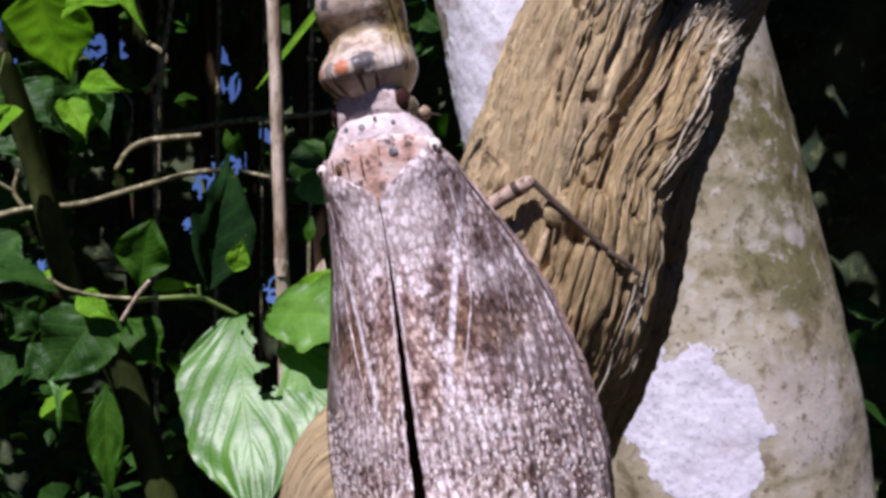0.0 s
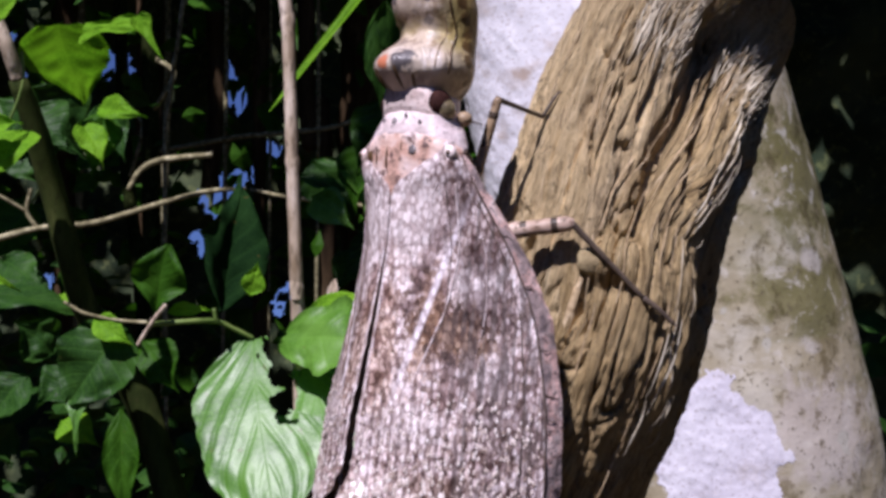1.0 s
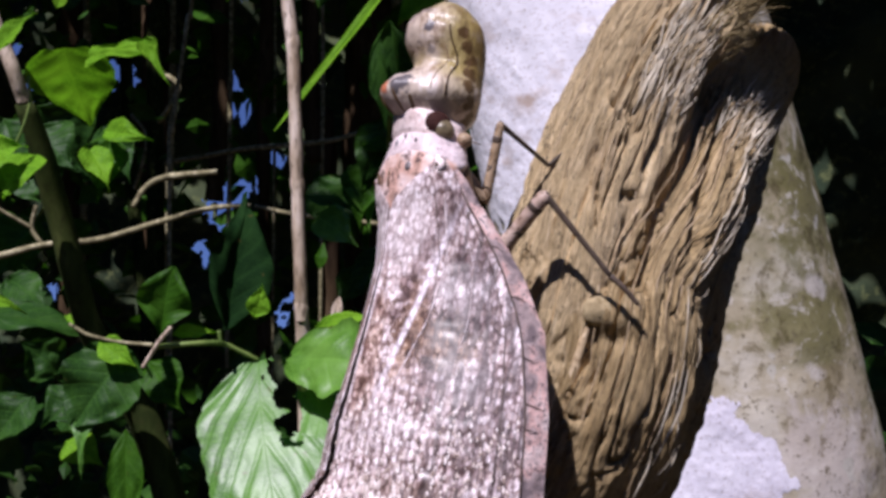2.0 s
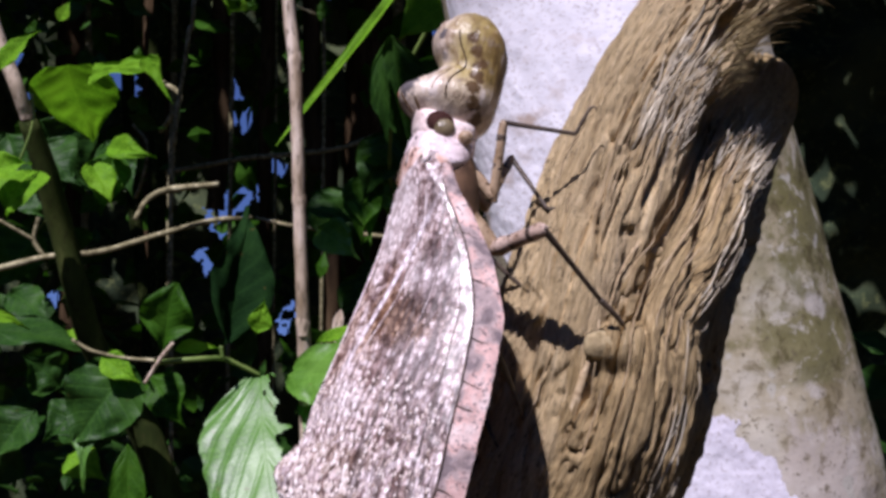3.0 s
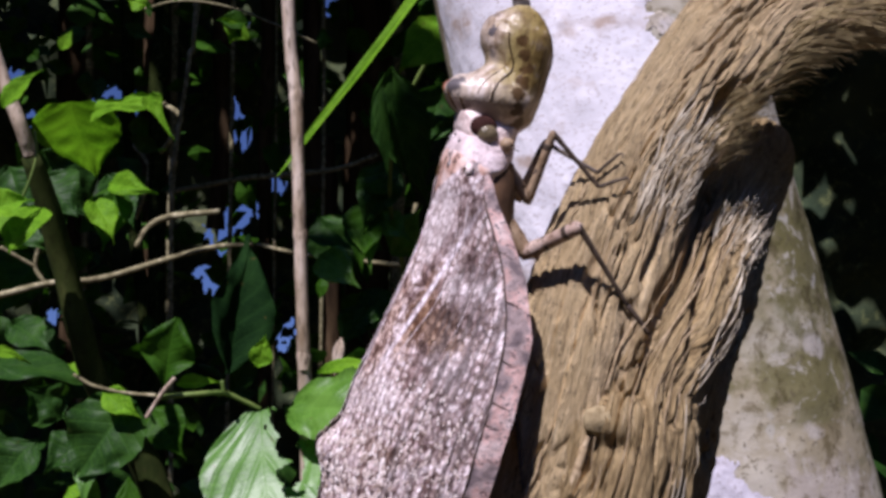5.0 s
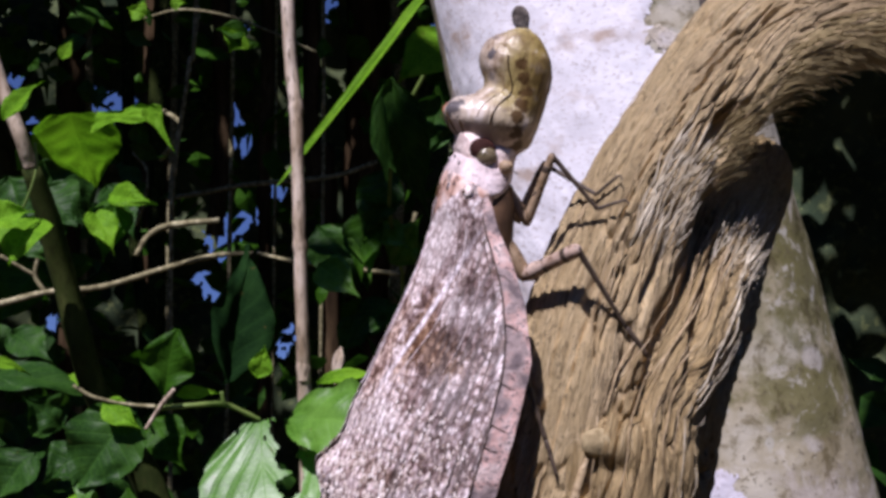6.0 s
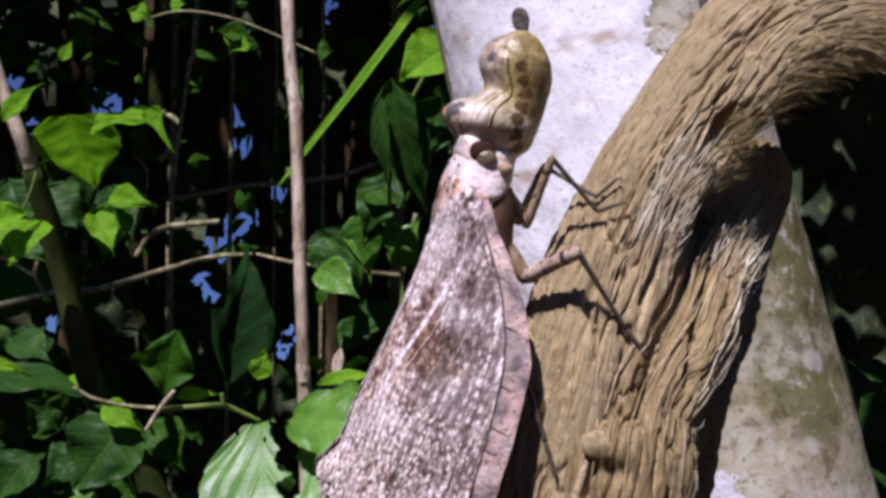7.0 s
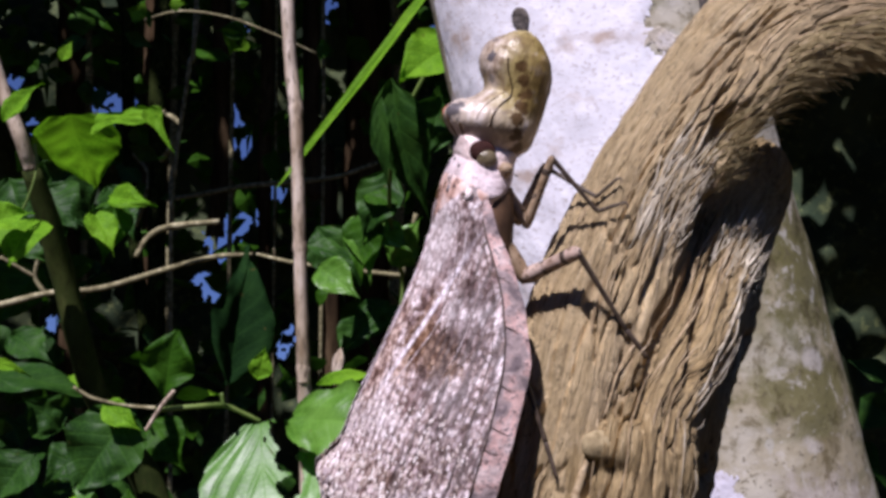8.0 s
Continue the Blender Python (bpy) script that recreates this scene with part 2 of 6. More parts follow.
def wing_material():
    """Granular forewing. UV in millimetres: across (60 at the ridge's flank) and along (0 at the shoulder)."""
    m, nt, bsdf, _ = start_material("wing_mottled")

    def calc(op, a, b=None, c=None):
        n = nt.nodes.new("ShaderNodeMath")
        n.operation = op
        for sock, value in zip(n.inputs, (a, b, c)):
            if value is None:
                continue
            if hasattr(value, "is_linked"):
                nt.links.new(value, sock)
            else:
                sock.default_value = value
        return n.outputs[0]

    tc = nt.nodes.new("ShaderNodeTexCoord")
    sep = nt.nodes.new("ShaderNodeSeparateXYZ")
    nt.links.new(tc.outputs["UV"], sep.inputs[0])
    both = nt.nodes.new("ShaderNodeCombineXYZ")
    nt.links.new(calc("ABSOLUTE", sep.outputs[0]), both.inputs[0])
    nt.links.new(sep.outputs[1], both.inputs[1])
    vec = coords(nt, "UV", (1, 1, 1))
    # wax cells with a dark net between them
    cells = nt.nodes.new("ShaderNodeTexVoronoi")
    cells.inputs["Scale"].default_value = 1.0
    nt.links.new(coords(nt, "UV", (1.45, 0.95, 1)), cells.inputs["Vector"])
    tone = nt.nodes.new("ShaderNodeSeparateColor")
    nt.links.new(cells.outputs["Color"], tone.inputs[0])
    col = ramp(nt, tone.outputs[0], [(0.0, (0.24, 0.175, 0.15)), (0.14, (0.46, 0.355, 0.325)), (0.38, (0.68, 0.555, 0.54)), (0.65, (0.86, 0.735, 0.74)), (1.0, (0.98, 0.89, 0.92))])
    col = mixed(nt, col, (0.42, 0.33, 0.32), ramp(nt, cells.outputs["Distance"], [(0.46, (0, 0, 0)), (0.70, (0.5, 0.5, 0.5))]), "MULTIPLY")
    # soft clouds at two sizes
    cloud = noise_of(nt, coords(nt, "UV", (0.17, 0.14, 1)), 1.0, 5.0, 0.62, 0.6)
    col = mixed(nt, col, (0.90, 0.80, 0.84), ramp(nt, cloud, [(0.34, (0.8, 0.8, 0.8)), (0.46, (0, 0, 0))]))
    col = mixed(nt, col, (0.48, 0.38, 0.36), ramp(nt, cloud, [(0.53, (0, 0, 0)), (0.62, (0.8, 0.8, 0.8))]), "MULTIPLY")
    ash = noise_of(nt, coords(nt, "UV", (0.42, 0.26, 3)), 1.0, 5.0, 0.7, 0.5)
    col = mixed(nt, col, (0.42, 0.35, 0.35), ramp(nt, ash, [(0.54, (0, 0, 0)), (0.62, (0.75, 0.75, 0.75))]), "MULTIPLY")
    col = mixed(nt, col, (0.95, 0.86, 0.90), ramp(nt, ash, [(0.34, (0.7, 0.7, 0.7)), (0.43, (0, 0, 0))]))
    # lengthwise soot lines on the outer, rear field
    streak = noise_of(nt, coords(nt, "UV", (0.95, 0.085, 1)), 1.0, 4.0, 0.65, 0.4)
    outer = nt.nodes.new("ShaderNodeMapRange")
    outer.inputs["From Min"].default_value, outer.inputs["From Max"].default_value = 65.0, 71.0
    sep_b = nt.nodes.new("ShaderNodeSeparateXYZ")
    nt.links.new(both.outputs[0], sep_b.inputs[0])
    nt.links.new(sep_b.outputs[0], outer.inputs["Value"])
    torn = noise_of(nt, coords(nt, "UV", (0.85, 0.6, 1)), 1.0, 5.0, 0.78, 0.3)

    def mark(colour, cx, cy, rx, ry, tone, amount, turn=0.0, mode="MULTIPLY", soft=0.20, ragged=1.5):
        m2 = nt.nodes.new("ShaderNodeMapping")
        m2.vector_type = "TEXTURE"
        m2.inputs["Location"].default_value = (cx, cy, 0)
        m2.inputs["Rotation"].default_value = (0, 0, radians(turn))
        m2.inputs["Scale"].default_value = (rx, ry, 1)
        nt.links.new(both.outputs[0], m2.inputs["Vector"])
        far = nt.nodes.new("ShaderNodeVectorMath")
        far.operation = "LENGTH"
        nt.links.new(m2.outputs[0], far.inputs[0])
        edge = calc("MULTIPLY_ADD", calc("ADD", torn, -0.5), ragged * 2, far.outputs["Value"])
        edge = calc("MULTIPLY", edge, 0.5)
        return mixed(nt, colour, tone, ramp(nt, edge, [(max(0.0, 0.5 - soft), (amount,) * 3), (0.5 + soft * 0.4, (0, 0, 0))]), mode)

    pale, umber, soot, amber = (0.94, 0.86, 0.88), (0.35, 0.25, 0.155), (0.38, 0.335, 0.33), (0.74, 0.60, 0.44)
    for cx, cy, rx, ry, tone_, amount, turn, mode in (
            (60.0, -7.0, 5.5, 7.5, pale, 0.7, 0, "MIX"), (71.5, -16.5, 5.0, 3.2, pale, 0.6, 10, "MIX"), (75.0, -29.0, 3.2, 4.0, pale, 0.65, 0, "MIX"), (62.0, -38.0, 6.5, 3.4, pale, 0.5, 0, "MIX"),
            (68.0, -23.8, 9.0, 4.6, umber, 0.92, -6, "MULTIPLY"), (67.6, -5.6, 2.2, 5.4, soot, 0.9, -14, "MULTIPLY"), (72.0, -12.5, 4.2, 3.4, soot, 0.9, 0, "MULTIPLY"), (73.0, -20.5, 6.0, 4.0, soot, 0.85, 0, "MULTIPLY"), (77.0, -35.0, 5.0, 7.0, soot, 0.6, 0, "MULTIPLY"),
            (63.6, -23.0, 2.6, 9.0, amber, 0.8, -8, "MULTIPLY"), (57.0, -27.0, 2.4, 10.0, amber, 0.6, 0, "MULTIPLY"), (66.0, -46.0, 8.0, 2.2, umber, 0.6, 0, "MULTIPLY"), (63.0, -13.5, 1.1, 11.5, (0.42, 0.35, 0.34), 0.85, -16, "MULTIPLY")):
        col = mark(col, cx, cy, rx, ry, tone_, amount, turn, mode)
    col = mixed(nt, col, (0.13, 0.105, 0.10), calc("MULTIPLY", ramp(nt, streak, [(0.485, (0, 0, 0)), (0.55, (0.85, 0.85, 0.85))]), calc("MULTIPLY_ADD", outer.outputs[0], 0.72, 0.10)))
    col = mark(col, 64.0, -19.0, 0.62, 18.0, (0.93, 0.87, 0.95), 0.9, -17.5, "MIX", 0.3, 0.35)
    col = mixed(nt, col, ramp(nt, tone.outputs[1], [(0.0, (0.34, 0.29, 0.28)), (0.25, (0.66, 0.60, 0.58)), (0.55, (1, 0.98, 0.97)), (1.0, (1, 1, 1))]), 0.55, "MULTIPLY")
    col = mixed(nt, col, (0.40, 0.32, 0.30), ramp(nt, cells.outputs["Distance"], [(0.46, (0, 0, 0)), (0.70, (0.6, 0.6, 0.6))]), "MULTIPLY")
    # lilac bloom with dark dots near the tip, beaded rows before it
    beads = noise_of(nt, coords(nt, "UV", (0.9, 1.1, 1)), 1.0, 2.0, 0.5)
    row = calc("SINE", calc("MULTIPLY_ADD", sep_b.outputs[0], 4.2, calc("MULTIPLY", noise_of(nt, vec, 0.3, 3.0, 0.6), 6.0)))
    row = calc("MULTIPLY", calc("MULTIPLY_ADD", row, 0.5, 0.5), calc("MULTIPLY_ADD", beads, 1.2, 0.1))
    rear = nt.nodes.new("ShaderNodeMapRange")
    rear.inputs["From Min"].default_value, rear.inputs["From Max"].default_value = -26.0, -40.0
    nt.links.new(sep.outputs[1], rear.inputs["Value"])
    col = mixed(nt, col, (0.34, 0.29, 0.28), calc("MULTIPLY", ramp(nt, row, [(0.34, (0, 0, 0)), (0.60, (0.8, 0.8, 0.8))]), rear.outputs[0]), "MULTIPLY")
    specks = noise_of(nt, vec, 1.5, 2.0, 0.6)
    col = mixed(nt, col, (0.045, 0.035, 0.04), ramp(nt, specks, [(0.68, (0, 0, 0)), (0.74, (0.8, 0.8, 0.8))]))
    nt.links.new(col, bsdf.inputs["Base Color"])
    bsdf.inputs["Roughness"].default_value = 0.33
    bsdf.inputs["Specular IOR Level"].default_value = 0.6
    bumped(nt, bsdf, cells.outputs["Distance"], -1.0, 0.0010)
    return m


def trunk_material():
    m, nt, bsdf, _ = start_material("trunk_bark")
    vec = coords(nt, "Object", (1, 1, 1))
    broad = noise_of(nt, vec, 22.0, 5.0, 0.6)
    bands = noise_of(nt, coords(nt, "Object", (10, 10, 42)), 1.0, 4.0, 0.6, 0.8)
    col = ramp(nt, broad, [(0.30, (0.21, 0.175, 0.095)), (0.46, (0.39, 0.34, 0.235)), (0.62, (0.55, 0.51, 0.42))])
    col = mixed(nt, col, (0.17, 0.165, 0.075), ramp(nt, bands, [(0.50, (0, 0, 0)), (0.66, (0.7, 0.7, 0.7))]))
    torn = noise_of(nt, vec, 130.0, 5.0, 0.65)
    for cx, cy, rx, ry, tone, amount in ((66, 1492, 42, 32, (0.145, 0.135, 0.05), 0.9), (44, 1452, 40, 13, (0.18, 0.165, 0.07), 0.85), (92, 1420, 16, 60, (0.11, 0.115, 0.04), 0.8), (20, 1532, 18, 7, (0.24, 0.20, 0.11), 0.7), (50, 1462, 7, 4.5, (0.55, 0.51, 0.48), 0.7), (38, 1433, 6, 4, (0.56, 0.52, 0.49), 0.6), (36, 1405, 30, 22, (0.54, 0.48, 0.46), 0.6)):
        m2 = nt.nodes.new("ShaderNodeMapping")
        m2.inputs["Scale"].default_value = (1 / rx, 1 / ry, 1)
        m2.inputs["Location"].default_value = (-cx / rx, -cy / ry, 0)
        nt.links.new(coords(nt, "UV", (1, 1, 1)), m2.inputs["Vector"])
        far = nt.nodes.new("ShaderNodeVectorMath")
        far.operation = "LENGTH"
        nt.links.new(m2.outputs[0], far.inputs[0])
        edge = nt.nodes.new("ShaderNodeMath")
        edge.operation = "MULTIPLY_ADD"
        edge.inputs[1].default_value = 0.45
        nt.links.new(far.outputs["Value"], edge.inputs[0])
        nt.links.new(torn, edge.inputs[2])
        col = mixed(nt, col, tone, ramp(nt, edge.outputs[0], [(0.72, (amount,) * 3), (1.0, (0, 0, 0))]))
    mottle = noise_of(nt, vec, 95.0, 6.0, 0.7, 0.4)
    col = mixed(nt, col, (0.45, 0.42, 0.33), ramp(nt, mottle, [(0.53, (0, 0, 0)), (0.64, (0.85, 0.85, 0.85))]), "MULTIPLY")
    col = mixed(nt, col, (0.62, 0.58, 0.52), ramp(nt, mottle, [(0.36, (0.6, 0.6, 0.6)), (0.45, (0, 0, 0))]))
    pale = noise_of(nt, vec, 70.0, 2.0, 0.5)
    col = mixed(nt, col, (0.50, 0.48, 0.42), ramp(nt, pale, [(0.66, (0, 0, 0)), (0.70, (0.8, 0.8, 0.8))]))
    grain = noise_of(nt, vec, 380.0, 3.0, 0.65)
    col = mixed(nt, col, (0.12, 0.10, 0.06), ramp(nt, grain, [(0.58, (0, 0, 0)), (0.68, (0.75, 0.75, 0.75))]))
    nt.links.new(col, bsdf.inputs["Base Color"])
    bsdf.inputs["Roughness"].default_value = 0.9
    bsdf.inputs["Specular IOR Level"].default_value = 0.2
    bumped(nt, bsdf, mixed(nt, broad, grain, 0.5), 0.4, 0.0012)
    return m


# Two bark hues; their brightness gap also puts sun and shade into the colour.
BARK = bark_material("pale_lit_bark", ((0.20, 0.125, 0.058), (0.47, 0.345, 0.182), (0.62, 0.470, 0.262), (0.78, 0.630, 0.405)), (0.57, 0.435, 0.262))
BARK_BROWN_DIM = bark_material("brown_dimmed_bark", ((0.13, 0.080, 0.034), (0.33, 0.228, 0.104), (0.49, 0.355, 0.176), (0.68, 0.53, 0.31)), (0.44, 0.325, 0.172))
WING = wing_material()
TRUNK = trunk_material()
LICHEN = surface("pale_lichen", [(0.32, (0.55, 0.44, 0.38)), (0.39, (0.76, 0.71, 0.73)), (0.45, (0.90, 0.88, 0.95)), (0.7, (0.94, 0.93, 1.0))], 42, (1, 1, 1.6), rough=0.95, fine=(0.62, 0.57, 0.58), fine_scale=14.0, bump=0.15, depth=0.0005, spec=0.1)
LICHEN_LILAC = surface("lilac_lichen", [(0.30, (0.60, 0.55, 0.58)), (0.42, (0.70, 0.67, 0.76)), (0.7, (0.78, 0.76, 0.84))], 60, rough=0.95, fine=(0.50, 0.46, 0.50), fine_scale=12.0, bump=0.15, depth=0.0005, spec=0.1)
LICHEN_GREY = surface("grey_lichen", [(0.3, (0.40, 0.34, 0.25)), (0.5, (0.54, 0.48, 0.40)), (0.7, (0.68, 0.63, 0.60))], 110, rough=0.95, fine=(0.27, 0.23, 0.16), bump=0.25, depth=0.0007, spec=0.1)
FIBRE = surface("bast_fibre", [(0.3, (0.42, 0.35, 0.24)), (0.7, (0.76, 0.69, 0.55))], 300, rough=0.6, spec=0.4)
BARK_STRAND = surface("bark_strand", [(0.3, (0.30, 0.215, 0.115)), (0.5, (0.46, 0.345, 0.205)), (0.7, (0.64, 0.51, 0.34))], 220, rough=0.8, fine=(0.24, 0.16, 0.085), spec=0.25)
KNOT = surface("knot_bark_brown", [(0.3, (0.26, 0.20, 0.11)), (0.5, (0.38, 0.30, 0.17)), (0.7, (0.50, 0.40, 0.24))], 420, rough=0.85, fine=(0.22, 0.165, 0.085), fine_scale=3.0, bump=0.4, spec=0.15)
FIBRE_DARK = surface("dark_fibre", [(0.3, (0.24, 0.18, 0.08)), (0.7, (0.50, 0.40, 0.21))], 300, rough=0.7)
# Bright leaves carry sunlight in their colour; mid and darker ones carry shade.
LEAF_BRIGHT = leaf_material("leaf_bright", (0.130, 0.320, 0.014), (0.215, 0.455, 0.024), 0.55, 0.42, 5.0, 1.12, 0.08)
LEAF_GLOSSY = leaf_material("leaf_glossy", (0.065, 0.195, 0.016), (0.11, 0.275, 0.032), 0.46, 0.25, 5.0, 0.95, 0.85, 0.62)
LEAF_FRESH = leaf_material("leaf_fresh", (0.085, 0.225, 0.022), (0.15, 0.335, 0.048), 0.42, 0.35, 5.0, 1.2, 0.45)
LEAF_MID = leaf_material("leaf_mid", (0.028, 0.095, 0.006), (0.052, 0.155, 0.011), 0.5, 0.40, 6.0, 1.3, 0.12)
LEAF_DIM = leaf_material("leaf_dim", (0.018, 0.06, 0.010), (0.04, 0.11, 0.016), 0.48, 0.25, 7.0, 1.4, 0.16)
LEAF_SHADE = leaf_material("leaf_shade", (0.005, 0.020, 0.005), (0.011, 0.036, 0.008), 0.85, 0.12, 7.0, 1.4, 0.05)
STEM_GREEN = surface("green_stem", [(0.3, (0.09, 0.15, 0.03)), (0.7, (0.17, 0.24, 0.06))], 80, rough=0.55)
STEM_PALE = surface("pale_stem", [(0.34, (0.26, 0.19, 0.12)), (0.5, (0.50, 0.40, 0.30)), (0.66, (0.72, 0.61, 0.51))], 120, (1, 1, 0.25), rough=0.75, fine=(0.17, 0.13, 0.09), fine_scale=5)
# Near-black stem colour with deep shade painted in.
STEM_SHADED = surface("shaded_stem", [(0.35, (0.006, 0.011, 0.003)), (0.7, (0.022, 0.030, 0.008))], 60, (1, 1, 0.3), rough=1.0, spec=0.03, fine=(0.05, 0.06, 0.02))
# Olive stem tone, darkened so that the colour holds the shade.
STEM_OLIVE_SHADED = surface("olive_shaded_stem", [(0.35, (0.018, 0.028, 0.006)), (0.5, (0.038, 0.052, 0.012)), (0.7, (0.072, 0.085, 0.024))], 90, (1, 1, 0.4), rough=0.9, spec=0.1, fine=(0.03, 0.035, 0.01))
TWIG = surface("dead_twig", [(0.32, (0.10, 0.086, 0.042)), (0.5, (0.24, 0.215, 0.115)), (0.68, (0.46, 0.42, 0.26))], 150, rough=0.85, fine=(0.08, 0.065, 0.04))
# Brown of the far trunks, darkened to stand for the woods' shade.
ROOT_SHADED = surface("shaded_root_bark", [(0.3, (0.020, 0.013, 0.008)), (0.5, (0.055, 0.036, 0.020)), (0.7, (0.105, 0.072, 0.042))], 30, (1, 1, 0.2), rough=1.0, spec=0.03, fine=(0.03, 0.02, 0.012))
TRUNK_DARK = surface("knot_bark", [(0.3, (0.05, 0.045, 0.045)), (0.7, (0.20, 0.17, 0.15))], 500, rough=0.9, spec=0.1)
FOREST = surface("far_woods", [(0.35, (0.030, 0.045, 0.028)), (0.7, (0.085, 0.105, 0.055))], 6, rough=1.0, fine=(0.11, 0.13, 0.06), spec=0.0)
SOIL = surface("forest_soil", [(0.3, (0.035, 0.025, 0.015)), (0.7, (0.09, 0.065, 0.04))], 5, rough=1.0, fine=(0.10, 0.08, 0.03), spec=0.05)

HEAD_PALE = surface("head_pale", [(0.3, (0.70, 0.53, 0.49)), (0.7, (0.92, 0.79, 0.77))], 250, rough=0.42, fine=(0.45, 0.33, 0.30), bump=0.3, spec=0.5)
SPOT_BROWN = surface("brown_spot", [(0.3, (0.055, 0.03, 0.014)), (0.7, (0.12, 0.07, 0.03))], 400, rough=0.35, spec=0.5)
BROW = surface("red_brown_brow", [(0.3, (0.025, 0.010, 0.009)), (0.7, (0.07, 0.028, 0.022))], 400, rough=0.8, spec=0.1)
SPOT_GREY = surface("slate_spot", [(0.3, (0.14, 0.125, 0.13)), (0.7, (0.36, 0.32, 0.33))], 500, rough=0.25, spec=0.6)
THORAX = surface("thorax_shell", [(0.3, (0.52, 0.42, 0.42)), (0.5, (0.76, 0.63, 0.64)), (0.7, (0.88, 0.77, 0.79))], 330, rough=0.5, fine=(0.40, 0.32, 0.33), fine_scale=3.0, bump=0.5, depth=0.0006)
MESO = surface("mesonotum_shell", [(0.3, (0.40, 0.25, 0.20)), (0.41, (0.66, 0.41, 0.33)), (0.50, (0.76, 0.56, 0.50)), (0.7, (0.82, 0.68, 0.68))], 260, rough=0.5, fine=(0.16, 0.10, 0.09), fine_scale=2.5, bump=0.5, depth=0.0005)
PINK_EDGE = surface("pink_wing_edge", [(0.40, (0.21, 0.165, 0.17)), (0.47, (0.44, 0.34, 0.33)), (0.54, (0.70, 0.46, 0.42)), (0.68, (0.82, 0.65, 0.62))], 210, rough=0.5, fine=(0.20, 0.15, 0.155), fine_scale=8, bump=0.5)
VEIN_PALE = surface("pale_vein", [(0.36, (0.30, 0.22, 0.20)), (0.5, (0.60, 0.50, 0.50)), (0.64, (0.82, 0.74, 0.77))], 600, rough=0.45, fine=(0.2, 0.14, 0.12))
GRANULE = surface("wax_granule", [(0.36, (0.30, 0.22, 0.18)), (0.5, (0.62, 0.52, 0.48)), (0.64, (0.84, 0.77, 0.76))], 900, rough=0.4, spec=0.5)
VEIN_DARK = surface("dark_vein", [(0.3, (0.05, 0.035, 0.03)), (0.7, (0.13, 0.09, 0.07))], 500, rough=0.5)
EYE = surface("compound_eye", [(0.3, (0.10, 0.08, 0.045)), (0.7, (0.24, 0.19, 0.11))], 600, rough=0.2, spec=0.6)
LEG_TAN = surface("tan_leg", [(0.3, (0.24, 0.16, 0.09)), (0.7, (0.45, 0.33, 0.22))], 300, rough=0.45, fine=(0.10, 0.06, 0.03), fine_scale=3)
LEG_PINK = surface("pink_tan_leg", [(0.3, (0.34, 0.23, 0.17)), (0.7, (0.60, 0.46, 0.39))], 300, rough=0.45, fine=(0.14, 0.085, 0.05), fine_scale=3)
LEG_DARK = surface("dark_leg", [(0.3, (0.035, 0.025, 0.02)), (0.7, (0.11, 0.08, 0.06))], 300, rough=0.45)
ABDOMEN = surface("abdomen_shell", [(0.3, (0.07, 0.04, 0.025)), (0.7, (0.16, 0.09, 0.05))], 200, rough=0.6)

# ---- ground, far woods, unseen overhead shade leaves ----
def build_ground():
    n = 90
    s = np.linspace(-1, 1, n)
    x, y = np.meshgrid(np.sign(s) * np.abs(s) ** 2.2 * 400, np.sign(s) * np.abs(s) ** 2.2 * 400)
    z = 0.05 * fnoise(x * 1.7, y * 1.7, 0, 3, 5) * np.exp(-(x**2 + y**2) / 400) - 0.28 * np.maximum(0, y - 3.6)
    uv = np.stack([x, y], -1)
    ob = part("ground", grid("ground", np.stack([x, y, z], -1), False, uv), SOIL)
    tagged(ob, "dark leaf-littered forest soil in deep shade", "ground", kind="structure")


